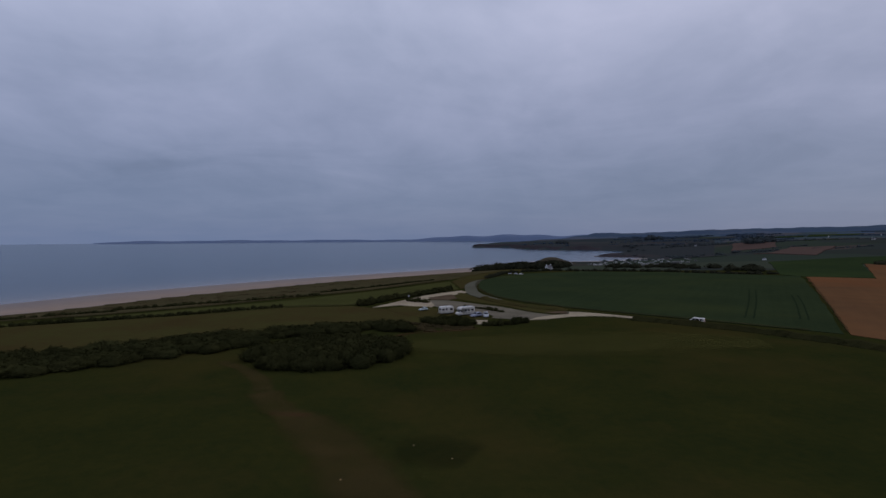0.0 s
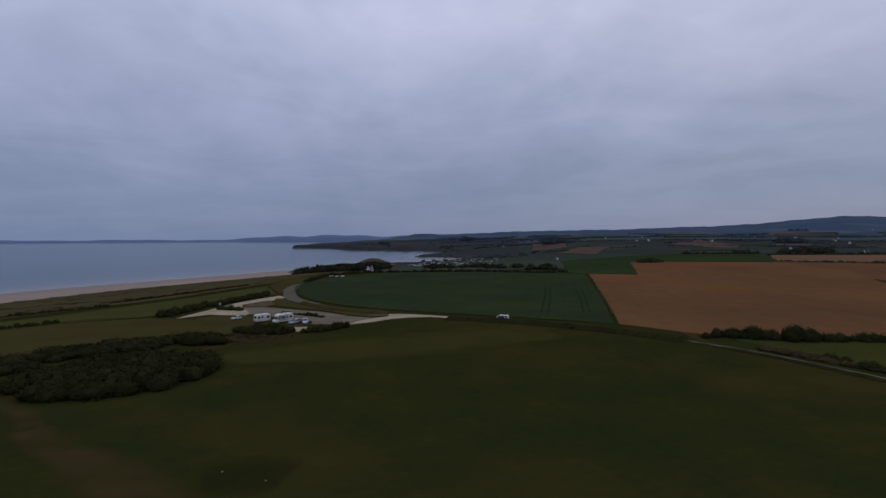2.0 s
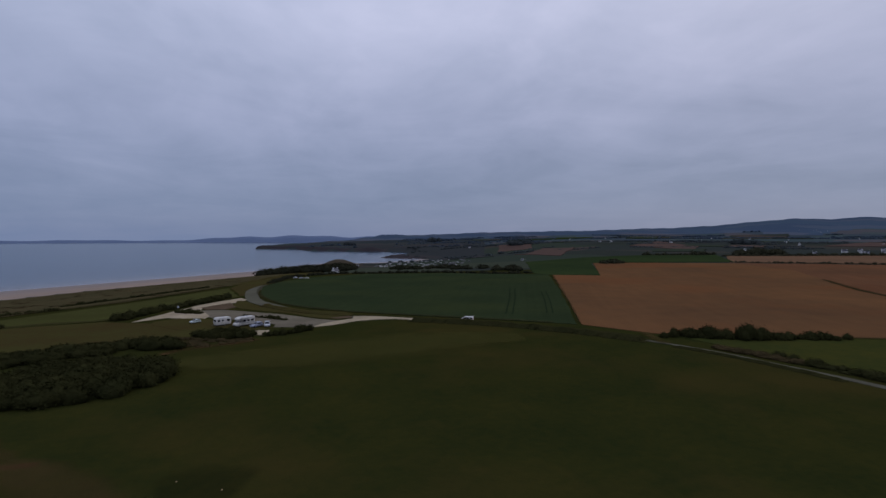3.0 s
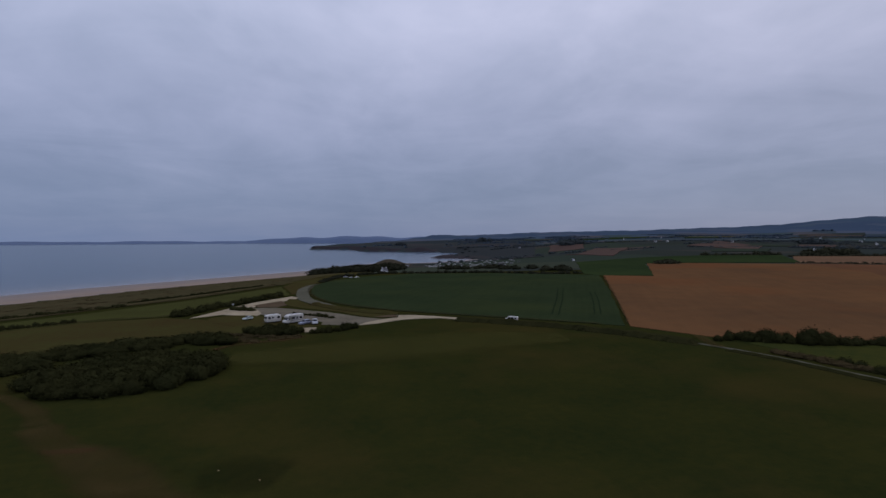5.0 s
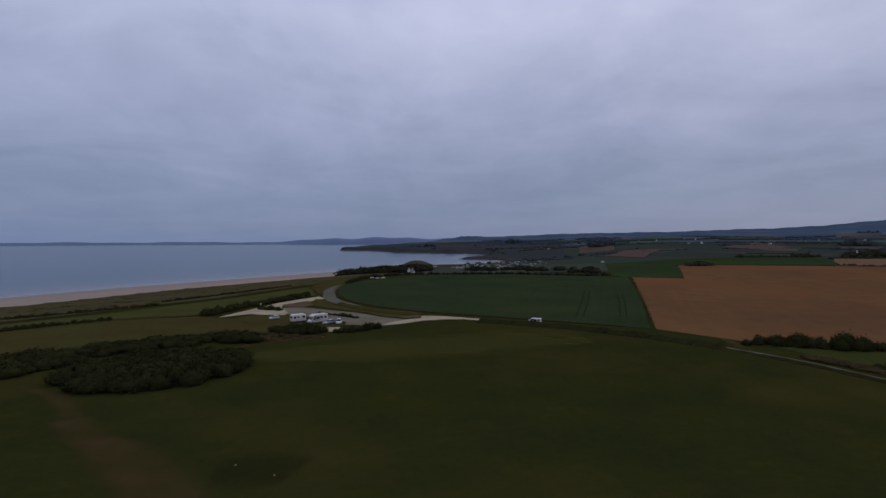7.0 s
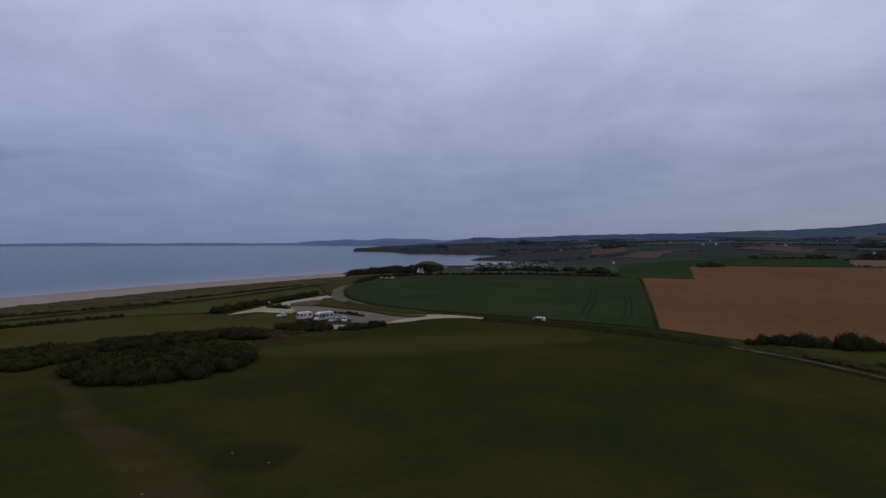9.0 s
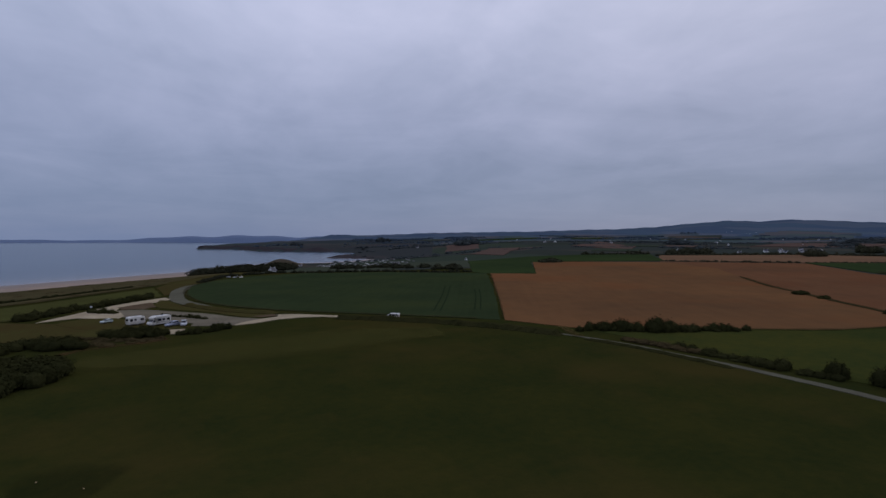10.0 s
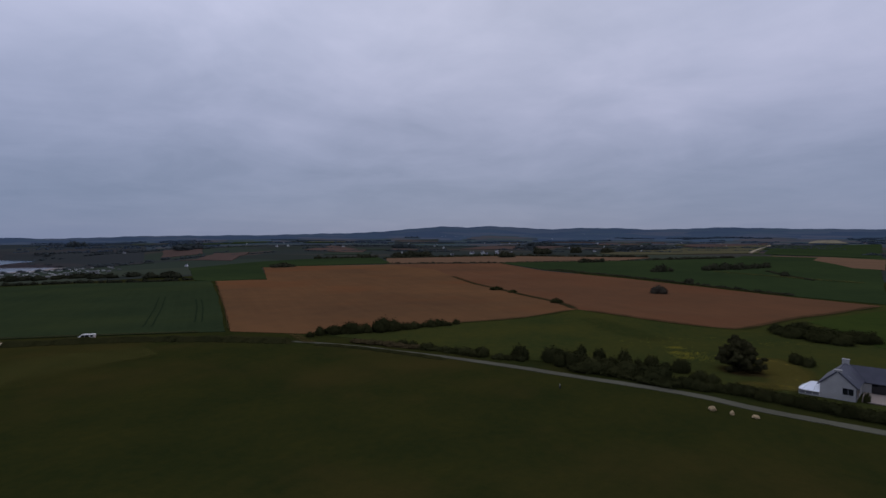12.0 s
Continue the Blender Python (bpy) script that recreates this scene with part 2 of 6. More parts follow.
def drilled(m, turn, across, along, strength, name_tone):
    """Streaks along the working direction of a field, and broad moister or drier ground."""
    n, l = m.node_tree.nodes, m.node_tree.links
    b = n["Principled BSDF"]
    old = b.inputs["Base Color"].links[0].from_socket
    pos, lay = n.new("ShaderNodeNewGeometry"), n.new("ShaderNodeMapping")
    lay.vector_type = "TEXTURE"
    lay.inputs["Rotation"].default_value, lay.inputs["Scale"].default_value = (0, 0, radians(turn)), (across, along, 1.0)
    l.new(pos.outputs["Position"], lay.inputs[0])
    streak = n.new("ShaderNodeTexNoise")
    streak.inputs["Scale"].default_value, streak.inputs["Detail"].default_value, streak.inputs["Roughness"].default_value = 1.0, 4.0, 0.6
    l.new(lay.outputs[0], streak.inputs["Vector"])
    gain = n.new("ShaderNodeMapRange")
    gain.inputs["From Min"].default_value, gain.inputs["From Max"].default_value = 0.3, 0.7
    gain.inputs["To Min"].default_value, gain.inputs["To Max"].default_value = 1 - strength, 1 + strength
    l.new(streak.outputs["Fac"], gain.inputs[0])
    v = n.new("ShaderNodeVectorMath")
    v.operation = "SCALE"
    l.new(old, v.inputs[0])
    l.new(gain.outputs[0], v.inputs["Scale"])
    patch, span, mix = n.new("ShaderNodeTexNoise"), n.new("ShaderNodeMapRange"), n.new("ShaderNodeMix")
    patch.inputs["Scale"].default_value, patch.inputs["Detail"].default_value = 0.016, 6.0
    l.new(pos.outputs["Position"], patch.inputs["Vector"])
    span.inputs["From Min"].default_value, span.inputs["From Max"].default_value, span.inputs["To Max"].default_value = 0.5, 0.72, 0.75
    l.new(patch.outputs["Fac"], span.inputs[0])
    mix.data_type = "RGBA"
    mix.inputs["B"].default_value = (*name_tone, 1)
    l.new(span.outputs[0], mix.inputs["Factor"])
    l.new(v.outputs[0], mix.inputs["A"])
    l.new(mix.outputs["Result"], b.inputs["Base Color"])
    return m


drilled(CROP, -31, 2.2, 160, 0.06, (0.040, 0.050, 0.0180))
CROP_FAR = material("far_crop", (0.034, 0.0490, 0.0170), (0.0235, 0.0360, 0.0145), 0.012, bump=0.1, fine_mix=0.35, spec=0.0)
SOIL = material("ploughed_soil", (0.160, 0.078, 0.034), (0.106, 0.058, 0.0290), 0.011, bump=0.2, bump_scale=1.2, fine_mix=0.3, spec=0.0)
SOIL_DULL = material("dull_soil", (0.150, 0.069, 0.034), (0.108, 0.056, 0.0295), 0.012, bump=0.2, bump_scale=1.2, fine_mix=0.3, spec=0.0)
drilled(SOIL, -31, 3.0, 140, 0.045, (0.164, 0.066, 0.027))
drilled(SOIL_DULL, -40, 3.5, 140, 0.05, (0.134, 0.055, 0.026))
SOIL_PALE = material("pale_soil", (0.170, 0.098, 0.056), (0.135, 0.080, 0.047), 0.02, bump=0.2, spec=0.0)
# far soil, its colour greyed to stand for distance haze
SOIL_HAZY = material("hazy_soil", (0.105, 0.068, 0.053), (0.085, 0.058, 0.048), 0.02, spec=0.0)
STRAW = material("pale_straw", (0.24, 0.205, 0.135), (0.18, 0.155, 0.10), 0.01, spec=0.0)
STUBBLE = material("stubble", (0.098, 0.088, 0.044), (0.080, 0.072, 0.040), 0.02, spec=0.0)
def mosaic_material(name, base, other, tones, share, size):
    """Far land: a mosaic of small dull fields, heath and woodland."""
    m = material(name, base, other, 0.012, fine_mix=0.45, spec=0.0)
    n, l = m.node_tree.nodes, m.node_tree.links
    b = n["Principled BSDF"]
    old = b.inputs["Base Color"].links[0].from_socket
    pos, turn = n.new("ShaderNodeNewGeometry"), n.new("ShaderNodeMapping")
    turn.inputs["Rotation"].default_value, turn.inputs["Scale"].default_value = (0, 0, radians(-35)), (0.0075 / size, 0.0045 / size, 0.0)
    l.new(pos.outputs["Position"], turn.inputs[0])
    cells = n.new("ShaderNodeTexVoronoi")
    cells.inputs["Scale"].default_value = 1.0
    l.new(turn.outputs[0], cells.inputs["Vector"])
    pick = n.new("ShaderNodeSeparateColor")
    l.new(cells.outputs["Color"], pick.inputs[0])
    ramp = n.new("ShaderNodeValToRGB")
    ramp.color_ramp.interpolation = "CONSTANT"
    e = ramp.color_ramp.elements
    e[0].position, e[0].color = 0.0, (*tones[0], 1)
    e[1].position, e[1].color = 0.30, (*tones[1], 1)
    for at, c in zip((0.50, 0.62, 0.78, 0.88), tones[2:]):
        ramp.color_ramp.elements.new(at).color = (*c, 1)
    l.new(pick.outputs[0], ramp.inputs[0])
    mix = n.new("ShaderNodeMix")
    mix.data_type = "RGBA"
    mix.inputs["Factor"].default_value = share
    l.new(old, mix.inputs["A"])
    l.new(ramp.outputs[0], mix.inputs["B"])
    l.new(mix.outputs["Result"], b.inputs["Base Color"])
    return m


HEATH = mosaic_material("far_farmland", (0.036, 0.043, 0.034), (0.050, 0.049, 0.039), ((0.030, 0.037, 0.030), (0.036, 0.051, 0.034), (0.060, 0.052, 0.042), (0.033, 0.041, 0.037), (0.084, 0.060, 0.050), (0.054, 0.064, 0.039)), 0.6, 1.0)
# HILL and MIDLAND carry aerial haze as blue mixed into their base colours
HILL = mosaic_material("haze_blue_hill", (0.056, 0.080, 0.120), (0.066, 0.092, 0.132), ((0.048, 0.070, 0.106), (0.056, 0.084, 0.114), (0.080, 0.098, 0.124), (0.050, 0.073, 0.110), (0.094, 0.102, 0.124), (0.066, 0.094, 0.112)), 0.6, 1.1)
MIDLAND = mosaic_material("haze_blue_valley", (0.052, 0.067, 0.078), (0.066, 0.079, 0.084), ((0.044, 0.058, 0.068), (0.052, 0.074, 0.070), (0.088, 0.078, 0.080), (0.046, 0.062, 0.074), (0.102, 0.084, 0.084), (0.066, 0.084, 0.074)), 0.65, 1.0)
HEADLAND = mosaic_material("dark_headland", (0.044, 0.050, 0.048), (0.033, 0.040, 0.043), ((0.031, 0.038, 0.040), (0.038, 0.047, 0.044), (0.054, 0.053, 0.048), (0.034, 0.042, 0.045), (0.062, 0.052, 0.050), (0.045, 0.056, 0.046)), 0.6, 0.7)
MOOR = mosaic_material("brown_moor", (0.046, 0.046, 0.045), (0.038, 0.041, 0.042), ((0.037, 0.040, 0.040), (0.045, 0.044, 0.042), (0.052, 0.047, 0.045), (0.038, 0.043, 0.042), (0.056, 0.049, 0.047), (0.042, 0.048, 0.043)), 0.55, 0.8)
# far pasture with haze mixed into its green
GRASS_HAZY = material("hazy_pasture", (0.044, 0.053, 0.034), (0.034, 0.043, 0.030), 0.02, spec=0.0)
BALK = material("balk_grass", (0.042, 0.034, 0.0150), (0.030, 0.028, 0.0125), 0.1, bump=0.2, spec=0.0)
# haze over the bay is put into this pale blue base colour
ISLE = material("haze_blue_coast", (0.125, 0.165, 0.255), (0.140, 0.180, 0.265), 0.004, spec=0.0)
SAND = material("beach_sand", (0.31, 0.228, 0.172), (0.24, 0.182, 0.143), 0.03, spec=0.1)
def wet_edge(m, wet, low, high):
    """Sand turning dark and wet towards the waterline."""
    n, l = m.node_tree.nodes, m.node_tree.links
    b = n["Principled BSDF"]
    old = b.inputs["Base Color"].links[0].from_socket
    pos, axis, span, mix = n.new("ShaderNodeNewGeometry"), n.new("ShaderNodeSeparateXYZ"), n.new("ShaderNodeMapRange"), n.new("ShaderNodeMix")
    mix.data_type = "RGBA"
    l.new(pos.outputs["Position"], axis.inputs[0])
    l.new(axis.outputs["Z"], span.inputs[0])
    span.inputs["From Min"].default_value, span.inputs["From Max"].default_value = low, high
    l.new(span.outputs[0], mix.inputs["Factor"])
    mix.inputs["A"].default_value = (*wet, 1)
    l.new(old, mix.inputs["B"])
    l.new(mix.outputs["Result"], b.inputs["Base Color"])


wet_edge(SAND, (0.215, 0.186, 0.172), -16.6, -15.2)
DIRT = material("trodden_dirt", (0.120, 0.084, 0.054), (0.070, 0.050, 0.028), 0.22, bump=0.1, spec=0.0)
GRAVEL = material("pale_gravel", (0.43, 0.350, 0.236), (0.26, 0.212, 0.140), 0.14, bump=0.05, bump_scale=6, fine_mix=0.5, spec=0.0)
LOT = material("worn_tarmac", (0.186, 0.160, 0.114), (0.122, 0.104, 0.073), 0.11, bump=0.03, bump_scale=8, fine_mix=0.45, spec=0.0)
ROAD = material("road_tarmac", (0.120, 0.114, 0.080), (0.087, 0.082, 0.058), 0.10, bump=0.03, bump_scale=8, spec=0.0)
LEAF = material("hedge_leaves", (0.0370, 0.0362, 0.0130), (0.0225, 0.0242, 0.0092), 0.09, island=0.05, objects=0.15, spec=0.0)
LEAF_PINE = material("pine_needles", (0.046, 0.041, 0.0175), (0.030, 0.029, 0.0130), 0.25, island=0.25, spec=0.0)
LEAF_FAR = material("far_leaves", (0.048, 0.046, 0.026), (0.035, 0.036, 0.021), 0.05, island=0.1, spec=0.0)
LEAF_MID = material("wood_leaves", (0.036, 0.036, 0.020), (0.025, 0.026, 0.016), 0.06, island=0.2, spec=0.0)
LEAF_BROWN = material("bramble_leaves", (0.078, 0.056, 0.026), (0.048, 0.039, 0.0180), 0.2, island=0.4, spec=0.0)
# distance haze is put into the next two leaf colours as grey-blue
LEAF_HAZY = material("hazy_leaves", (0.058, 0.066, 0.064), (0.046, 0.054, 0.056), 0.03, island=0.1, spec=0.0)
LEAF_BLUE = material("haze_blue_leaves", (0.054, 0.072, 0.092), (0.045, 0.062, 0.082), 0.03, island=0.1, spec=0.0)
LEAF_TWIG = material("twiggy_leaves", (0.070, 0.058, 0.040), (0.048, 0.041, 0.030), 0.3, island=0.3, spec=0.0)
TRACK = material("flattened_crop", (0.019, 0.029, 0.0135), (0.016, 0.024, 0.0120), 0.1, spec=0.0)
MEADOW_DARK = material("rank_grass", (0.060, 0.056, 0.0170), (0.046, 0.044, 0.0140), 0.08, bump=0.3, bump_scale=0.9, spec=0.0)
BANK_GRASS = material("bank_grass", (0.034, 0.031, 0.0110), (0.022, 0.023, 0.0085), 0.12, bump=0.4, bump_scale=0.8, fine_mix=0.5, spec=0.0)
BARK = material("bark", (0.070, 0.050, 0.035), None, 2.0, bump=0.02, spec=0.0)
FLOWER = material("yellow_flowers", (0.27, 0.215, 0.026), (0.16, 0.145, 0.024), 0.5, island=0.3, spec=0.0)
ROCK = material("pale_boulder", (0.46, 0.33, 0.17), (0.30, 0.21, 0.11), 0.8, bump=0.05, bump_scale=3)
WHITE = material("white_paint", (0.66, 0.62, 0.55), (0.58, 0.545, 0.48), 0.8, rough=0.35, spec=0.5)
RENDER_WALL = material("white_render", (0.37, 0.352, 0.335), (0.30, 0.288, 0.275), 0.5, bump=0.01, bump_scale=20)
WALL_FAR = material("far_white_wall", (0.74, 0.72, 0.70), (0.56, 0.55, 0.54), 0.1, objects=0.2)
HOME_WALL = material("mobile_home_panel", (0.38, 0.37, 0.35), (0.27, 0.26, 0.25), 0.1, objects=0.6)
SLATE = material("slate", (0.060, 0.060, 0.078), (0.042, 0.043, 0.058), 0.7, rough=0.55, bump=0.02, bump_scale=6, objects=0.12)
GLASS_DARK = material("dark_window_glass", (0.012, 0.014, 0.017), None, 1.0, rough=0.08, spec=0.6)
TRIM = material("grey_trim", (0.16, 0.16, 0.17), None, 3.0, rough=0.5)
TYRE = material("tyre_rubber", (0.018, 0.018, 0.018), None, 4.0, rough=0.85)
STEEL = material("wheel_rim", (0.45, 0.45, 0.46), None, 4.0, rough=0.35, metal=0.8)
BLUE_PAINT = material("silver_blue_paint", (0.26, 0.28, 0.35), (0.23, 0.25, 0.32), 1.0, rough=0.3, metal=0.3, spec=0.5)
GREEN_PAINT = material("pale_green_paint", (0.42, 0.48, 0.44), (0.39, 0.45, 0.41), 1.0, rough=0.3, spec=0.5)
GREY_PAINT = material("light_grey_paint", (0.50, 0.51, 0.53), None, 1.0, rough=0.3, spec=0.5)
LAMP_RED = material("red_lamp_lens", (0.35, 0.02, 0.02), None, 2.0, rough=0.2)
LAMP_CLEAR = material("clear_lamp_lens", (0.6, 0.6, 0.6), None, 2.0, rough=0.1)
POLY = material("conservatory_roof_sheet", (0.80, 0.82, 0.86), (0.72, 0.75, 0.80), 0.6, rough=0.2, spec=0.6)
TERRACE = material("terrace_paving", (0.31, 0.245, 0.195), (0.25, 0.20, 0.16), 0.5)
WOOD = material("weathered_wood", (0.15, 0.12, 0.09), None, 2.0)


def water_material():
    m = bpy.data.materials.new("sea_water")
    m.use_nodes = True
    n, l = m.node_tree.nodes, m.node_tree.links
    b = n["Principled BSDF"]
    b.inputs["Roughness"].default_value, b.inputs["IOR"].default_value = 0.16, 1.33
    b.inputs["Specular IOR Level"].default_value = 0.11
    pos = n.new("ShaderNodeNewGeometry")
    tone = n.new("ShaderNodeTexNoise")
    tone.inputs["Scale"].default_value, tone.inputs["Detail"].default_value = 0.004, 4.0
    l.new(pos.outputs["Position"], tone.inputs["Vector"])
    mix = n.new("ShaderNodeMix")
    mix.data_type = "RGBA"
    mix.inputs["A"].default_value, mix.inputs["B"].default_value = (0.001, 0.033, 0.071, 1), (0.013, 0.054, 0.100, 1)
    l.new(tone.outputs["Fac"], mix.inputs["Factor"])
    shoal, sand = n.new("ShaderNodeAttribute"), n.new("ShaderNodeMix")
    shoal.attribute_name, sand.data_type = "shoal", "RGBA"
    sand.inputs["B"].default_value = (0.205, 0.178, 0.168, 1)
    l.new(shoal.outputs["Fac"], sand.inputs["Factor"])
    l.new(mix.outputs["Result"], sand.inputs["A"])
    l.new(sand.outputs["Result"], b.inputs["Base Color"])
    wave = n.new("ShaderNodeTexNoise")
    wave.inputs["Scale"].default_value, wave.inputs["Detail"].default_value = 0.35, 5.0
    l.new(pos.outputs["Position"], wave.inputs["Vector"])
    r = n.new("ShaderNodeBump")
    r.inputs["Distance"].default_value, r.inputs["Strength"].default_value = 0.35, 0.6
    l.new(wave.outputs["Fac"], r.inputs["Height"])
    l.new(r.outputs[0], b.inputs["Normal"])
    return m


WATER = water_material()

# ---- lie of the land ----


SEA=-16.5
def smooth(a,b,v):
    k=np.clip((v-a)/(b-a),0,1)
    return k*k*(3-2*k)
COAST=((-1500,-1000),(-292,349),(-261,416),(-218,475),(-165,546),(-57,650),(47,750),(91,803),(160,915),(214,905),(262,915),(330,955),(395,1060),(328,1124),(420,1290),(510,1450),(470,1600),(390,1646),(272,1776),(253,2050),(119,2130),(300,2600),(900,3600),(1500,5200),(-6000,5200),(-6000,-1000))
def coast_gap(x,y):
    """Metres inland of the waterline (negative at sea)."""
    x=np.atleast_1d(np.asarray(x,float));y=np.atleast_1d(np.asarray(y,float))
    best=np.full(x.shape,1e9);inside=np.zeros(x.shape,bool)
    n=len(COAST)
    for i in range(n):
        ax,ay=COAST[i];bx,by=COAST[(i+1)%n]
        ux,uy=bx-ax,by-ay
        k=np.clip(((x-ax)*ux+(y-ay)*uy)/(ux*ux+uy*uy),0,1)
        best=np.minimum(best,np.hypot(x-ax-k*ux,y-ay-k*uy))
        if ay!=by:
            inside^=((ay>y)!=(by>y))&(x<ax+(y-ay)*ux/uy)
    return np.where(inside,-best,best)
# crest heights by bearing, set to fit the skyline in the camera's view
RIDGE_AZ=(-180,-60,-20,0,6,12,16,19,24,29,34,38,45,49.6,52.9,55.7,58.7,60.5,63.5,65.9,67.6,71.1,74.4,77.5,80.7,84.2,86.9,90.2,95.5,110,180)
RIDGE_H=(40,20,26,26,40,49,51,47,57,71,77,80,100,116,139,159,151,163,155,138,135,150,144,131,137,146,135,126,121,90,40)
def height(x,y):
    """Lie of the land, shaped by bearing and distance to fit the camera's view: level fields by the lot, a slope to the
    beach, low ground at the cove, hills inland.
    """
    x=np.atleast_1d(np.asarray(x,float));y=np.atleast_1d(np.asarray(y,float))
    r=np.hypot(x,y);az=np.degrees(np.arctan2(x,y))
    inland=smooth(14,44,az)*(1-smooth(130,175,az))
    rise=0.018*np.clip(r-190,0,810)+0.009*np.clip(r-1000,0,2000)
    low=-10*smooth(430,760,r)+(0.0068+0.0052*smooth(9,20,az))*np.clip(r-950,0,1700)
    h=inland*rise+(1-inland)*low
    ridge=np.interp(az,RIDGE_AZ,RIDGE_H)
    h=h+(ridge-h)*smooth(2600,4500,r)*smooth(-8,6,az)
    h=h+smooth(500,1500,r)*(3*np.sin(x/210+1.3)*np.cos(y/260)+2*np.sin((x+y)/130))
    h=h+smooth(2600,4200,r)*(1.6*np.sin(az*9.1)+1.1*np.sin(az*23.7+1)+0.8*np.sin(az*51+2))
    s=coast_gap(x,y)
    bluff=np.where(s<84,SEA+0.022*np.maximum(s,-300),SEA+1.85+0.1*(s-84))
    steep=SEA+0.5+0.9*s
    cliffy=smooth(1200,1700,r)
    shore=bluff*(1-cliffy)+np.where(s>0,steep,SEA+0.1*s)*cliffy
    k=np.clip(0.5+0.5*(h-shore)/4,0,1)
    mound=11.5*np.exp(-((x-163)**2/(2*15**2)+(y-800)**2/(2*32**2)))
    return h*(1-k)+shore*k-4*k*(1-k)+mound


def ground_z(x, y):
    return float(height(x, y)[0])


def mesh_of(name, verts, faces, mat, smooth_shade=False):
    me = bpy.data.meshes.new(name)
    verts, faces = np.asarray(verts, np.float32), np.asarray(faces, np.int32)
    k = faces.shape[1]
    me.vertices.add(len(verts))
    me.vertices.foreach_set("co", verts.ravel())
    me.loops.add(faces.size)
    me.loops.foreach_set("vertex_index", faces.ravel())
    me.polygons.add(len(faces))
    me.polygons.foreach_set("loop_start", np.arange(0, faces.size, k, dtype=np.int32))
    if smooth_shade:
        me.polygons.foreach_set("use_smooth", np.ones(len(faces), bool))
    me.update(calc_edges=True)
    for m in (mat if isinstance(mat, (list, tuple)) else (mat,)):
        me.materials.append(m)
    return me


def part(name, bm, mat, parent=None, label=""):
    """Links a bmesh as one mesh object, under a thing or a part where given."""
    me = bpy.data.meshes.new(name)
    bmesh.ops.recalc_face_normals(bm, faces=bm.faces)
    bm.to_mesh(me)
    bm.free()
    me.materials.append(mat)
    ob = new(name, me)
    if parent:
        ob.parent = parent
    return tagged(ob, label)


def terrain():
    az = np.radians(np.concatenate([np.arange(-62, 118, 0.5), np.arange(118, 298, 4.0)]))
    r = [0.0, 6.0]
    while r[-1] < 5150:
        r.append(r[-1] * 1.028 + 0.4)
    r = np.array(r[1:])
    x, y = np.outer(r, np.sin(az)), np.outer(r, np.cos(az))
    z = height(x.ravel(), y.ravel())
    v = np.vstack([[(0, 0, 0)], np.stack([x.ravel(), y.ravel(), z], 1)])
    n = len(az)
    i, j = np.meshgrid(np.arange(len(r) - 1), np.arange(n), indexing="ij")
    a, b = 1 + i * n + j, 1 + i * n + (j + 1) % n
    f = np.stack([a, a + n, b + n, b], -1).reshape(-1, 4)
    fan = np.stack([np.zeros(n, int), 1 + np.arange(n), 1 + (np.arange(n) + 1) % n, np.zeros(n, int)], 1)
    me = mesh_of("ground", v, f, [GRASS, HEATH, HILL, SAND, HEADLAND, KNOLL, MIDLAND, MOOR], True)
    bm = bmesh.new()
    bm.from_mesh(me)
    bm.verts.ensure_lookup_table()
    for t in fan:
        bm.faces.new([bm.verts[q] for q in t[:3]]).smooth = True
    bmesh.ops.recalc_face_normals(bm, faces=bm.faces)
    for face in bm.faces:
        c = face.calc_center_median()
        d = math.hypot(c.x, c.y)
        # materials with more painted haze take over in wavering distance bands
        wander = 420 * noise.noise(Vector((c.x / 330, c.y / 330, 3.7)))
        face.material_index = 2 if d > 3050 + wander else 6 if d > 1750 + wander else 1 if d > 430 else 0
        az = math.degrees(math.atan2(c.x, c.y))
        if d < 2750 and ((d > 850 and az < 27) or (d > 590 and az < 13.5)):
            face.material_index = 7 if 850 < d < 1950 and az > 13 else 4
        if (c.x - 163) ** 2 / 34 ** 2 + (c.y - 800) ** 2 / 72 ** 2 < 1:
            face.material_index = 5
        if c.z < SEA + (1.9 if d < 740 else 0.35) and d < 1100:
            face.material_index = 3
    bm.to_mesh(me)
    bm.free()
    return tagged(new("ground", me), "rolling coastal farmland with dark grass and heath", "ground", kind="structure")


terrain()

# sea out to the horizon, with the sand showing through the shallows
def sea_sheet():
    az = np.radians(np.concatenate([np.arange(-62, 40, 0.5), np.arange(40, 298, 6.0)]))
    r = [4.0]
    while r[-1] < 4960:
        r.append(r[-1] * 1.034 + 1.0)
    r[-1] = 4960
    r, n = np.array(r), len(az)
    x, y = np.outer(r, np.sin(az)).ravel(), np.outer(r, np.cos(az)).ravel()
    i, j = np.meshgrid(np.arange(len(r) - 1), np.arange(n), indexing="ij")
    a, b = i * n + j, i * n + (j + 1) % n
    me = mesh_of("water", np.stack([x, y, np.zeros_like(x)], 1), np.stack([a, b, b + n, a + n], -1).reshape(-1, 4), WATER, True)
    depth_of = me.attributes.new("shoal", "FLOAT", "POINT")
    out = -coast_gap(x, y)
    shallow = np.exp(-np.clip(out, 0, 900) / 42) * (1 - smooth(1000, 1500, np.hypot(x, y)))
    depth_of.data.foreach_set("value", np.clip(shallow, 0, 1).astype(np.float32))
    ob = new("water", me)
    ob.location.z = SEA
    return tagged(ob, "calm grey-blue sea reflecting the overcast sky", "sea", kind="structure")


sea_sheet()


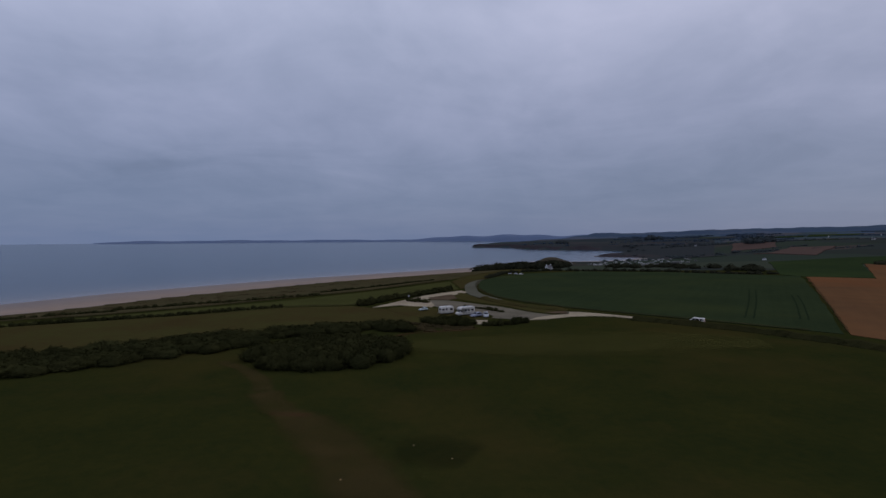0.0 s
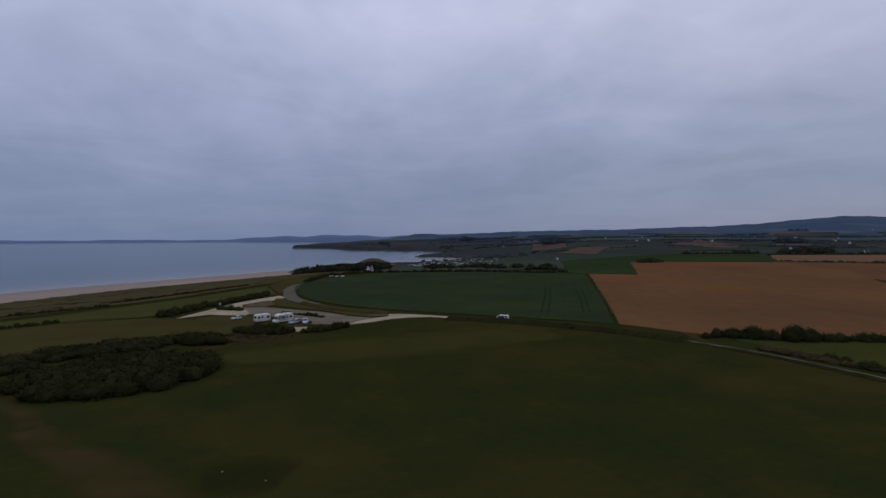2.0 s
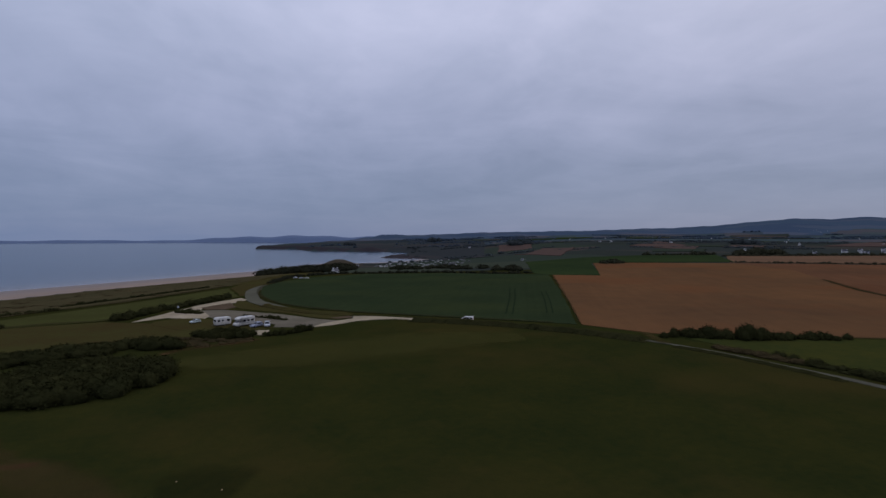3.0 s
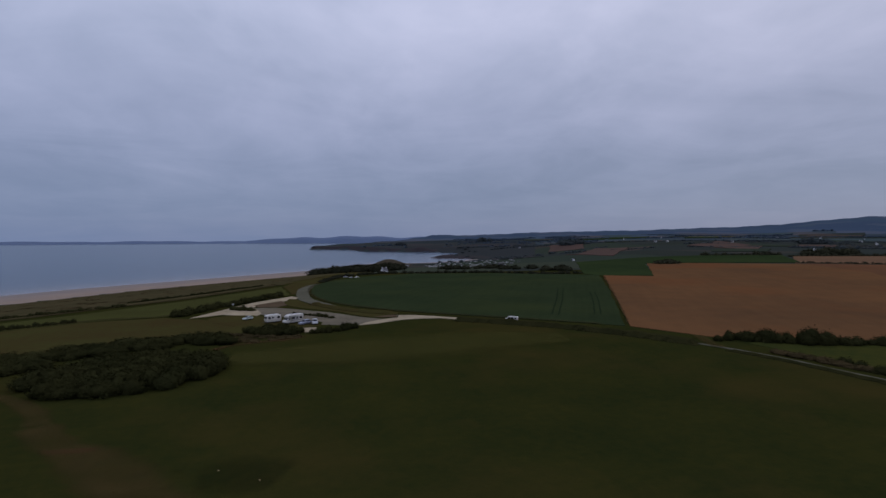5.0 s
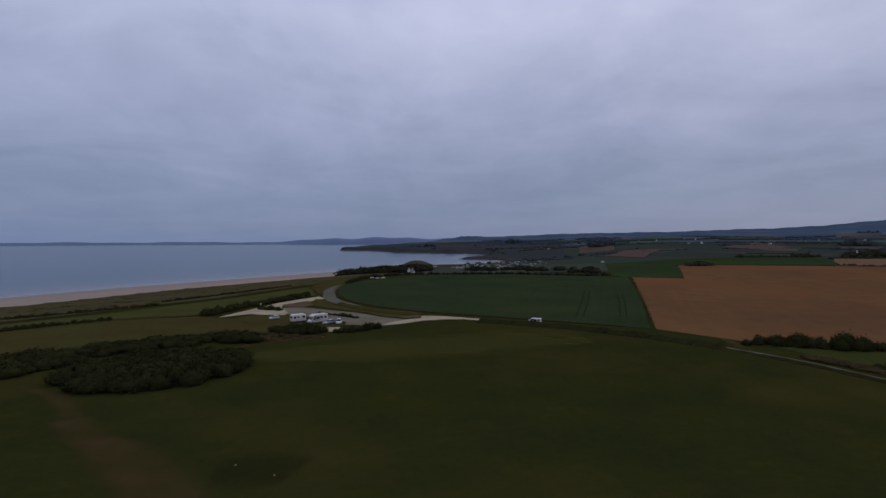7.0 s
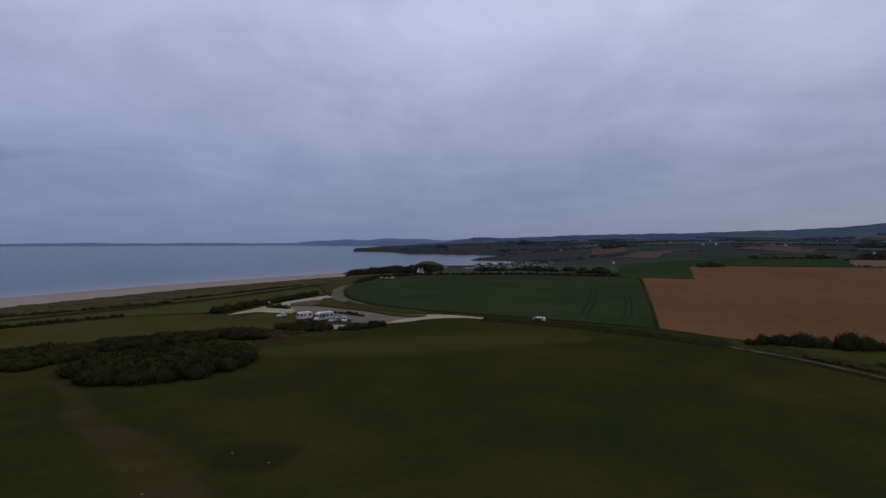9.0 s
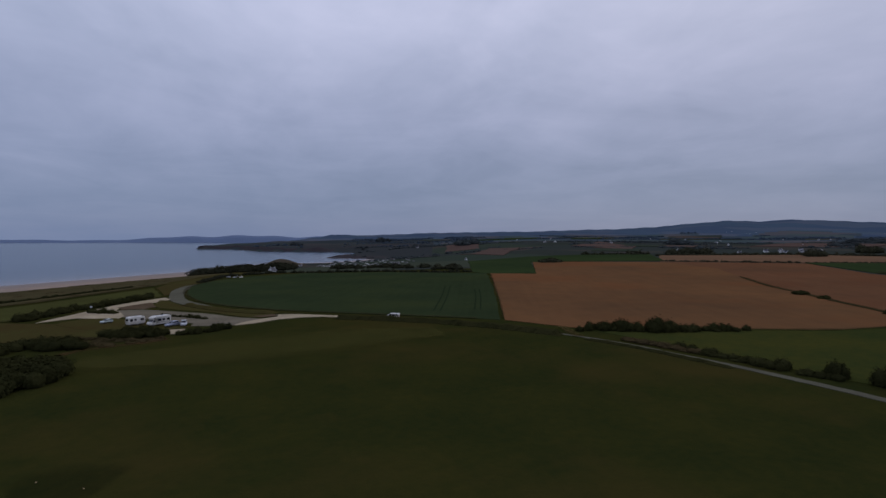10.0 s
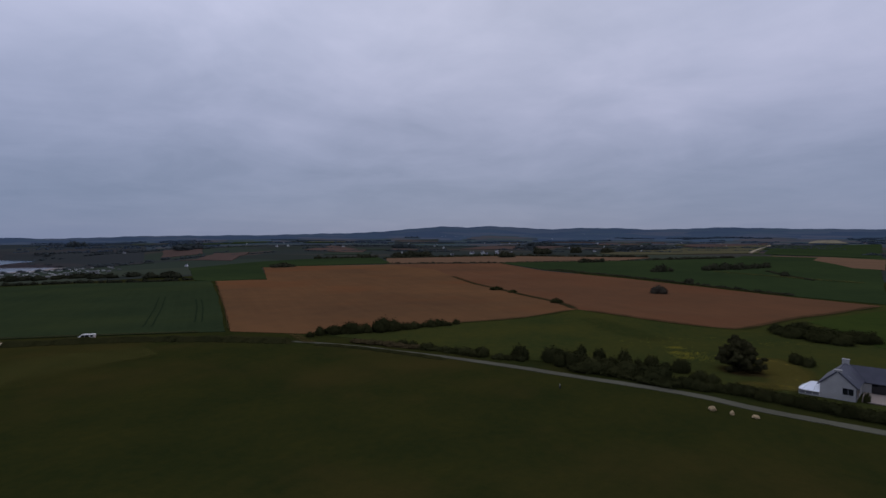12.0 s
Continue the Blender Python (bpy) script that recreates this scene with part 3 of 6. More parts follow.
def far_coast(az0, az1, r, crest, name, label):
    """A long low ridge of land across the water, with a sloping front and an uneven crest."""
    n = 160
    v, f = [], []
    for i in range(n + 1):
        k = i / n
        a = radians(az0 + (az1 - az0) * k)
        top = crest(k) * (1 + 0.12 * math.sin(k * 37) + 0.08 * math.sin(k * 91 + 1))
        for dr, z in ((0, SEA - 1), (40, SEA + top * 0.55), (90, SEA + top), (190, SEA - 1)):
            v.append(((r + dr) * math.sin(a), (r + dr) * math.cos(a), z))
    for i in range(n):
        for j in range(3):
            a = i * 4 + j
            f.append((a, a + 1, a + 5, a + 4))
    return tagged(new(name, mesh_of(name, v, f, ISLE, True)), label, "distant coast", kind="structure")


far_coast(-33.5, 24, 4680, lambda k: (19 + 34 * float(smooth(0.52, 0.63, k))) * min(1, k * 12, (1 - k) * 12 + 0.2) ** 0.5, "backdrop_coast", "low coastline across the bay, tinted blue-grey for haze")


def sea_cliff(line, high, seed, label):
    """A broken rock face along the waterline, with a ledge at its foot."""
    rnd = random.Random(seed)
    pts = []
    for (ax, ay), (bx, by) in zip(line, line[1:]):
        n = max(2, int(math.hypot(bx - ax, by - ay) / 9))
        pts += [(ax + (bx - ax) * i / n, ay + (by - ay) * i / n, bx - ax, by - ay) for i in range(n)]
    v, f = [], []
    for i, (x, y, dx, dy) in enumerate(pts):
        k = math.hypot(dx, dy)
        nx, ny = dy / k, -dx / k
        fade = min(1, i / 5, (len(pts) - 1 - i) / 5)
        top = high * (0.35 + 0.65 * fade) * (1 + 0.35 * noise.noise(Vector((x / 45, y / 45, seed))) + rnd.uniform(-0.08, 0.08))
        for out, z in ((-9 - rnd.uniform(0, 5), -1.0), (-5 + rnd.uniform(-2, 2), 0.12 * top + 0.6), (rnd.uniform(-2, 2), 0.25 * top), (4 + rnd.uniform(-2, 2), 0.8 * top), (12, top), (40, 0.6 * top - 3)):
            v.append((x + nx * out, y + ny * out, SEA + z))
    for i in range(len(pts) - 1):
        for j in range(5):
            a = i * 6 + j
            f.append((a, a + 6, a + 7, a + 1))
    return tagged(new("sea_cliff", mesh_of("sea_cliff", v, f, CLIFF)), label, "cliff", kind="structure")


sea_cliff([(480, 1590), (390, 1646), (272, 1776), (253, 2050), (119, 2130), (250, 2450)], 12, 5, "dark brown rock cliffs round the headland")
sea_cliff([(395, 1060), (328, 1124), (420, 1290)], 5, 9, "low dark rock point in the cove")


def rise(r):
    """How far a thin layer lies over the ground sheet."""
    return 0.02 + 0.0003 * r + 0.0009 * np.maximum(0, r - 300)


def skirt(bm, deep=0.35):
    """Turns the rim of a sheet down into the ground."""
    rim = [e for e in bm.edges if e.is_boundary]
    made = bmesh.ops.extrude_edge_only(bm, edges=rim)
    for v in made["geom"]:
        if isinstance(v, bmesh.types.BMVert):
            v.co.z -= deep + 0.001 * math.hypot(v.co.x, v.co.y)


def clip_patch(outline, step, lift, subdiv_far=1.0):
    bm = bmesh.new()
    bm.faces.new([bm.verts.new((x, y, 0)) for x, y in outline])
    bmesh.ops.triangulate(bm, faces=bm.faces)
    xs, ys = [p[0] for p in outline], [p[1] for p in outline]
    for lo, hi, no in ((min(xs), max(xs), (1, 0, 0)), (min(ys), max(ys), (0, 1, 0))):
        k = lo + step
        while k < hi:
            bmesh.ops.bisect_plane(bm, geom=[*bm.verts, *bm.edges, *bm.faces], plane_co=(k * no[0], k * no[1], 0), plane_no=no)
            k += step
    v = np.array([q.co[:] for q in bm.verts])
    z = height(v[:, 0], v[:, 1]) + lift * 0.4 + rise(np.hypot(v[:, 0], v[:, 1]))
    for q, zz in zip(bm.verts, z):
        q.co.z = zz
    return bm


def ragged(outline, step, amount, seed):
    """The outline with points every few metres, each a little off the line, as a field edge is."""
    rnd = random.Random(seed)
    out = []
    for (ax, ay), (bx, by) in zip(outline, outline[1:] + outline[:1]):
        n = max(1, int(math.hypot(bx - ax, by - ay) / step))
        for i in range(n):
            k = i / n
            j = amount if i else 0
            out.append((ax + (bx - ax) * k + rnd.uniform(-j, j), ay + (by - ay) * k + rnd.uniform(-j, j)))
    return out


def field(name, outline, mat, label, step=14, lift=0.05, rag=0.6, category="field"):
    d = sum(math.hypot(*p) for p in outline) / len(outline)
    bm = clip_patch(ragged(outline, max(6, d * 0.03), rag, len(label)), step, lift)
    skirt(bm)
    return tagged(part(name, bm, mat), label, category, kind="structure")


def ribbon(points, width, lift, step=2.5, seed=1, rough_edge=0.15, edged=True, crown=0.0):
    """A strip that follows a smooth line over the land."""
    rnd = random.Random(seed)
    pts = [Vector((*p, 0)) for p in points]
    line = []
    for i in range(len(pts) - 1):
        p0, p1, p2, p3 = pts[max(i - 1, 0)], pts[i], pts[i + 1], pts[min(i + 2, len(pts) - 1)]
        n = max(2, int((p2 - p1).length / step))
        for k in range(n):
            t = k / n
            line.append(0.5 * (2 * p1 + (p2 - p0) * t + (2 * p0 - 5 * p1 + 4 * p2 - p3) * t * t + (3 * p1 - p0 - 3 * p2 + p3) * t ** 3))
    line.append(pts[-1])
    bm = bmesh.new()
    rows = []
    for i, p in enumerate(line):
        d = (line[min(i + 1, len(line) - 1)] - line[max(i - 1, 0)]).normalized()
        side = Vector((-d.y, d.x, 0))
        w = width(i / (len(line) - 1)) if callable(width) else width
        row = []
        for k in (-0.5, -0.2, 0.2, 0.5):
            q = p + side * (k * w + (rnd.uniform(-rough_edge, rough_edge) if abs(k) == 0.5 else 0))
            q.z = ground_z(q.x, q.y) + lift * 0.4 + float(rise(math.hypot(q.x, q.y)))
            if crown and abs(k) < 0.5 and 1 < i < len(line) - 2:
                q.z += crown * (1 + 0.55 * noise.noise(q * 0.3) + 0.2 * noise.noise(q * 1.1))
            row.append(bm.verts.new(q))
        rows.append(row)
    uv = bm.loops.layers.uv.new("UVMap")
    ends = {v for row in (*rows[:2], *rows[-2:]) for v in row}
    for a, b in zip(rows, rows[1:]):
        for k in range(3):
            face = bm.faces.new((a[k], a[k + 1], b[k + 1], b[k]))
            for loop in face.loops:
                loop[uv].uv = (0.0 if loop.vert in ends or loop.vert in (a[0], a[3], b[0], b[3]) else 1.0, 0)
    if edged:
        skirt(bm)
    return bm


# fields by the coast
field("dune", [(-420, 20), (-260, 120), (-159.8, 191.3), (-130, 192.5), (-106.9, 207.4), (-71.7, 236.9), (-38, 269), (6, 336), (32, 401), (60, 470), (120, 640), (104, 690), (68, 650), (44, 628), (21, 608), (0, 589), (-29, 561), (-64, 527), (-96, 496), (-123, 461), (-147, 427), (-168, 397), (-188, 368), (-205, 338), (-219, 310), (-240, 284), (-262, 260), (-460, 60)],
      DUNE, "brown dune grass sloping to the beach", 12, 0.04, 1.0, "dune")
field("coast_field", [(-145.7, 174.4), (-110.4, 194.1), (-67.9, 226), (-39, 257), (4, 318), (8, 272), (-14, 240), (-36, 210), (-57.5, 204.3), (-102, 179.2), (-139.3, 166.7)],
      COAST_GREEN, "light green grass field above the dunes", 12, 0.07)
field("coast_field", [(-150, 160), (-120, 171), (-90, 184), (-60, 203), (-36, 207), (-24, 200), (-8, 186), (-4, 172), (-14, 158), (-26, 160), (-42, 147), (-52, 131), (-72, 114), (-110, 92), (-160, 90)],
      COAST_GRASS, "olive grass field behind a hedge", 12, 0.06)

field("coast_field", [(9, 274), (5, 318), (10, 338), (34, 398), (44, 392), (30, 345), (22, 330), (17.5, 318), (12.5, 298), (11, 277)],
      COAST_GRASS, "olive grass between dunes and lane", 12, 0.05)
field("coast_field", [(5, 340), (32, 403), (62, 468), (78, 440), (58, 412), (44, 394), (34, 400), (10, 340)],
      COAST_GRASS, "olive grass below the crop field", 12, 0.05)

# arable land
field("crop_field", [(18, 277), (23, 323), (37, 354), (59, 381), (105, 403), (160, 377), (211, 314), (165, 235), (131.6, 180.7), (108.5, 143.7), (88.2, 163), (64.1, 184), (47.3, 199.5), (35, 215), (23, 238)],
      CROP, "dark green cereal crop field", 14, 0.20, 0.4)
field("crop_field", [(209, 330), (291, 476), (371, 486), (436, 468), (511, 433), (426, 341), (312, 397), (237, 291), (211, 312)],
      CROP_FAR, "dark green crop field beyond the ploughed land", 16, 0.10, 0.5)
field("ploughed_field", [(211, 309), (234, 287), (312, 394), (410, 330), (378, 254), (330, 205), (290, 162), (272, 137), (252, 110), (236, 87), (219.9, 72.2), (189.2, 80.2), (163.2, 95.5), (143.1, 104.1), (120.1, 120.6), (109.7, 142.7), (146.2, 202.1)],
      SOIL, "bare reddish-brown ploughed field", 14, 0.22, 0.5)
field("ploughed_field", [(410, 330), (491, 252), (417, 173), (380, 99), (341, 41), (312, 1), (294, -31), (261, -15), (242.7, -4.1), (216.1, 6.7), (203.4, 13.8), (205.1, 30.9), (212.7, 52), (219.9, 72.2), (236, 87), (252, 110), (272, 137), (290, 162), (330, 205), (378, 254)],
      SOIL_DULL, "bare dull brown ploughed field beyond a grass balk", 14, 0.22, 0.5)
field("ploughed_field", [(502, 412), (642, 329), (703, 155), (599, 167), (500, 260), (417, 339)], SOIL_PALE, "pale brown bare field in the distance", 16, 0.08, 0.5)
field("crop_field", [(500, 257), (559, 209), (632, 139), (738, 66), (624, -29), (549, -54), (301, -34), (317, -1), (348, 40), (390, 100), (430, 177)],
      CROP_FAR, "dark green field edged with hedges", 16, 0.16, 0.5)
field("ploughed_field", [(818, 39), (812, -30), (755, -77), (555, -57), (572, -38), (636, -28), (718, -12), (795, -18), (806, 36)], SOIL_PALE, "pale brown bare field in the distance", 18, 0.3, 0.5)
field("stubble_field", [(808, 253), (1186, 211), (1639, 62), (912, 53), (824, 145), (762, 214)], STUBBLE, "dull yellow-green stubble field far inland", 40, 0.4, 1)
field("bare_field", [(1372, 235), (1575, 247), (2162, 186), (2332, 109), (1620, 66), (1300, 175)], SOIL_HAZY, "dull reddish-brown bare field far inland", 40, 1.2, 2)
field("straw_field", [(2395, -13), (2765, -44), (2818, -113), (2447, -134)], STRAW, "pale straw-coloured field far inland", 40, 1.2, 2)
tagged(part("farm_track", ribbon([(900, 61), (1073, 62), (1280, 64), (1514, 66)], 4.5, 2.6, 12, 44, 1.0), GRAVEL), "pale farm track between far fields", "track", kind="structure")
field("crop_field", [(738, 66), (900, 54), (880, 44), (812, 20), (815, -79), (700, -80), (549, -54), (624, -29)], CROP_FAR, "dark green field behind a line of hedges", 30, 0.2, 1)
field("crop_field", [(1559, 53), (2057, -192), (815, -79), (877, 44)], CROP_FAR, "dark green field far inland", 40, 0.4, 1)
field("meadow", [(122, 116), (135, 112), (161.5, 100), (188, 84), (224, 75), (216, 51.2), (208, 30.4), (207, 16), (216, 10), (240, 0), (265, -12), (300, -32), (300, -80), (173, -60), (122, -40), (121, -12), (123, 8), (126, 24), (127, 44.3), (124, 68.9)],
      GRASS_LIGHT, "green meadow with yellow flowers beside the lane", 12, 0.07)
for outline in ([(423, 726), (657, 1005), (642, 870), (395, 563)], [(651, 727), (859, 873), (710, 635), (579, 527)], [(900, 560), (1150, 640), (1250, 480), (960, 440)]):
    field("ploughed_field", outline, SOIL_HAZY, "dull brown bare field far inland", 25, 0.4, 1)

# lot, lane and paths
LANE = [(109, -32), (111.3, -14.3), (112.8, -3), (113.8, 3), (116, 9.5), (117.2, 20), (117.4, 37.2), (117.8, 50.9), (117.4, 67.7), (116, 82.2), (115, 95), (111, 110), (105, 125), (97, 140), (85.5, 155), (75, 165), (62, 175.5), (50, 182), (42, 189), (31.5, 203), (22.5, 224), (14.8, 250), (14.3, 275), (16, 298), (21, 318), (27, 330)]
tagged(part("road", ribbon(LANE, lambda k: 2.5 - 1.2 * max(0, 1 - abs(k - 0.34) / 0.13) + 3.8 * min(1, max(0, (k - 0.55) * 5)), 0.10), ROAD), "narrow grey tarmac lane", "road", kind="structure")
field("parking_lot", [(-9, 226), (1.8, 224), (11.5, 214), (21, 204), (31.7, 187), (37, 182), (40, 176), (33, 173), (25, 171.8), (16, 175.5), (17, 181), (10, 190), (3, 198), (-7, 210)],
      LOT, "worn grey tarmac of a coastal car park", 6, 0.10, 0.4, "parking lot")
field("gravel_track", [(-27, 203), (-23, 212), (-15.6, 228), (-8.5, 242.5), (0, 254), (9, 264.5), (11.4, 257), (8.2, 247), (2.5, 245), (-5.5, 235.5), (-7, 227), (-5.2, 219.5), (-3.2, 208), (-5.2, 200.5), (-10.6, 205), (-17, 209.3), (-21.6, 206.5)],
      GRAVEL, "pale gravel track beside the car park", 5, 0.16, 0.5, "track")
field("gravel_apron", [(27.5, 170.8), (31, 176), (37, 180.5), (43.4, 183.5), (44.6, 188.6), (48, 188), (54, 184), (66, 173.6), (64.5, 170.5), (57, 177), (50, 178.6), (43, 177.6), (34, 172.4)], GRAVEL, "pale gravel apron where lane and car park meet", 5, 0.20, 0.4, "track")
field("gravel_patch", [(10.2, 163), (13.8, 162.5), (14.3, 170.5), (10, 171)], GRAVEL, "pale gravel patch between two hedges", 4, 0.16, 0.3, "track")
field("verge", [(7.2, 253.5), (10.2, 252), (13.5, 236), (22, 214.5), (29, 204), (35.5, 196), (43, 190.5), (43.4, 185), (37.6, 184.2), (31.7, 190), (25, 204), (14.6, 216), (7, 227), (5, 237.5)], COAST_GRASS, "grass island between lane and car park", 5, 0.24, 0.4, "verge")
field("dirt_patch", [(35.5, 187.4), (39, 188.6), (43.2, 190), (43.8, 186.8), (43.3, 184.8), (38.6, 184.5)], DIRT, "bare brown tip of the grass island", 4, 0.34, 0.5, "dirt")
field("dirt_patch", [(-7, 234), (4, 246.5), (8, 233), (2, 226), (-5, 227)], DIRT, "bare brown dirt beside the track", 5, 0.22, 0.6, "dirt")
field("lot_grass", [(-20, 201), (-14, 206), (-6, 204), (4, 192), (14, 181), (16, 174), (9, 171), (-2, 171), (-14, 184), (-21, 196)], COAST_GRASS, "grass strip where the vehicles stand", 6, 0.17, 0.5, "verge")

tagged(part("footpath", ribbon([(-50, 116), (-44, 111.5), (-38, 105), (-34, 98.5), (-31, 91)], lambda k: 3.8 + 2.6 * k, 0.02, 1.5, 3, 0.5, False), PATH),
       "trodden brown footpath through the pasture", "footpath", kind="structure")
tagged(part("footpath", ribbon([(-33, 95), (-30.2, 90), (-25.4, 82.5), (-20, 76.5), (-15, 69.5), (-11, 62), (-7, 54), (-2, 44)], lambda k: 5.6 + 8.0 * min(1, k * 2.0) + 1.4 * math.sin(k * 19), 0.03, 1.5, 4, 0.8, False), PATH),
       "worn brown ground where the footpath widens", "footpath", kind="structure")
tagged(part("footpath", ribbon([(-28.5, 81.5), (-24, 80.5), (-19, 80)], lambda k: 2.6 * math.sin(0.3 + 2.5 * k), 0.05, 1, 5, 0.3, False), SCAR),
       "bare reddish scar across the footpath", "footpath", kind="structure")
tagged(part("rank_turf", ribbon([(-9, 66.5), (-5.5, 66.8), (-2, 66.5), (1.5, 65.5), (5.5, 63.5)], lambda k: 15.5 * math.sin(0.3 + 2.5 * k) ** 0.7, 0.03, 1.2, 6, 0.4, False), RANK),
       "dark rank turf patch in the pasture", "turf", kind="structure")
tagged(part("footpath", ribbon([(-14, 142), (-9.5, 147.5), (-2.5, 150.5), (6.5, 153), (11.5, 158.5)], 3.4, 0.10, 1.5, 14, 0.4, False), SCAR), "bare tan strip along the pasture's edge", "footpath", kind="structure")
field("meadow", [(232, -5), (254, -16.5), (278, -31), (300, -60), (230, -70), (186, -30), (193, -21), (206, -18), (223, -10.5)], GREEN_CORNER, "fresh green grass field behind a thicket", 10, 0.3, 0.5)
bm = ribbon([(330, 205), (310, 184), (290, 162), (272, 137), (252, 110), (236, 87), (221, 73)], lambda k: 1.2 + 1.6 * k, 0.35, 6, 5, 0.4)
tagged(part("grass_strip", bm, BALK), "grass balk dividing two ploughed fields", "grass strip", kind="structure")


tagged(part("track", ribbon([(118.5, 125), (116.5, 121), (113.8, 115.5), (111.5, 109.5), (110.5, 106)], 5.0, 0.6, 1, 21, 0.4, False), PATH), "bare earth field entrance beside the lane", "track", kind="structure")


# ---- foliage ----
def clump_shapes(count, leaves, seed, leaf=0.17, fine=2, tuck=0.2):
    """Bush forms of radius one with sides down to the ground: a dark core inside a deep, loose shell of leaves."""
    rnd = np.random.RandomState(seed)

    def hull(d, off):
        q = d * (0.86 + 0.42 * noise.noise(d * 1.6 + off) + 0.20 * noise.noise(d * 4.2 + off) + 0.07 * noise.noise(d * 9 + off))
        if q.z < 0:
            wide = max(math.hypot(d.x, d.y), 0.55) * (1 + tuck * min(-d.z, 0.4))
            q = Vector((q.x / wide, q.y / wide, max(q.z, -0.3)))
        return q

    shapes = []
    for c in range(count):
        off = Vector(rnd.uniform(-50, 50, 3))
        bm = bmesh.new()
        bmesh.ops.create_icosphere(bm, subdivisions=fine, radius=1.0)
        for v in bm.verts:
            v.co = hull(v.co.normalized(), off) * 0.87
        bm.verts.ensure_lookup_table()
        v = np.array([q.co[:] for q in bm.verts])
        f = np.array([[q.index for q in t.verts] for t in bm.faces])
        bm.free()
        d = rnd.normal(size=(leaves, 3))
        d[:, 2] = np.abs(d[:, 2]) * 1.1 - 0.3
        d /= np.linalg.norm(d, axis=1)[:, None]
        twig = rnd.random_sample((leaves, 1)) < 0.28
        p = np.array([hull(Vector(q), off)[:] for q in d]) * np.where(twig, rnd.uniform(0.96, 1.12, (leaves, 1)), rnd.uniform(0.82, 1.02, (leaves, 1)))
        loose = rnd.normal(size=(2, leaves, 3)) * np.where(twig, 1.2, 0.32)
        a = np.cross(d, rnd.normal(size=(leaves, 3)))
        a /= np.linalg.norm(a, axis=1)[:, None]
        b = np.cross(d, a) + loose[1]
        a = a + loose[0]
        a *= leaf * np.where(twig, 0.72, 1.0) / np.linalg.norm(a, axis=1)[:, None]
        b *= leaf * np.where(twig, 0.72, 1.0) / np.linalg.norm(b, axis=1)[:, None]
        lv = np.stack([p - a, p + b * 0.7, p + a, p - b * 0.7], 1).reshape(-1, 3)
        i = np.arange(leaves)[:, None] * 4 + len(v)
        lf = np.concatenate([i + [0, 1, 2], i + [0, 2, 3]])
        shapes.append((np.vstack([v, lv]), np.vstack([f, lf])))
    return shapes


NEAR_CLUMPS = clump_shapes(10, 560, 11, 0.084, 2, 0.6)
FAR_CLUMPS = clump_shapes(6, 200, 12, 0.14, 1)
FLOWER_HEADS = clump_shapes(3, 12, 14, 0.3, 1)


def foliage(name, spots, mat, shapes, seed):
    """One mesh of clumps: spots are x, y, z of the base, radius and height."""
    rnd = np.random.RandomState(seed)
    vs, fs, n = [], [], 0
    for x, y, z, r, h in spots:
        v, f = shapes[rnd.randint(len(shapes))]
        a = rnd.uniform(0, 6.283)
        c, s = math.cos(a), math.sin(a)
        w = np.empty_like(v)
        w[:, 0] = (v[:, 0] * c - v[:, 1] * s) * r * rnd.uniform(0.85, 1.2) + x
        w[:, 1] = (v[:, 0] * s + v[:, 1] * c) * r * rnd.uniform(0.85, 1.2) + y
        w[:, 2] = (v[:, 2] + 0.28) / 1.28 * h + z - 0.05
        vs.append(w)
        fs.append(f + n)
        n += len(v)
    return mesh_of(name, np.vstack(vs), np.vstack(fs), mat)


SHRUBS = {}


def shrubs(top, spots, mat, seed):
    """Shrubs as parts of a hedge or thicket: objects of their own on a few shared meshes."""
    rnd = random.Random(seed)
    cx, cy = sum(s[0] for s in spots) / len(spots), sum(s[1] for s in spots) / len(spots)
    top.location = (cx, cy, ground_z(cx, cy))
    for x, y, z, r, h in spots:
        i = rnd.randrange(len(NEAR_CLUMPS))
        if (mat.name, i) not in SHRUBS:
            v, f = NEAR_CLUMPS[i]
            SHRUBS[mat.name, i] = mesh_of("shrub", (v + (0, 0, 0.28)) / (1, 1, 1.28), f, mat)
        ob = new("shrub", SHRUBS[mat.name, i])
        ob.parent = top
        ob.location = (x - cx, y - cy, z - 0.05 - top.location.z)
        ob.rotation_euler = (0, 0, rnd.uniform(0, 6.283))
        ob.scale = (r * rnd.uniform(0.85, 1.2), r * rnd.uniform(0.85, 1.2), h)
    return top


def along(points, gap, spread, seed):
    rnd = random.Random(seed)
    for (ax, ay), (bx, by) in zip(points, points[1:]):
        n = max(1, round(math.hypot(bx - ax, by - ay) / gap))
        for i in range(n):
            k = (i + rnd.random()) / n
            yield ax + (bx - ax) * k + rnd.uniform(-spread, spread), ay + (by - ay) * k + rnd.uniform(-spread, spread)


def hedge(points, high, wide, label, seed, mat=None, gap=None, far=False, name="hedge", vary=0.35):
    rnd = random.Random(seed)
    spots = [(x, y, ground_z(x, y), wide * 0.5 * rnd.uniform(0.75, 1.3), high * rnd.uniform(1 - vary, 1 + vary)) for x, y in along(points, gap or wide * 0.45, wide * 0.18, seed)]
    if not far:
        return tagged(shrubs(new(name), spots, mat or LEAF, seed), label, name.replace("_", " "))
    return tagged(new(name, foliage(name, spots, mat or LEAF, FAR_CLUMPS, seed)), label, name.replace("_", " "))


def inside(x, y, outline):
    hit = False
    for (ax, ay), (bx, by) in zip(outline, outline[1:] + outline[:1]):
        if (ay > y) != (by > y) and x < ax + (y - ay) * (bx - ax) / (by - ay):
            hit = not hit
    return hit


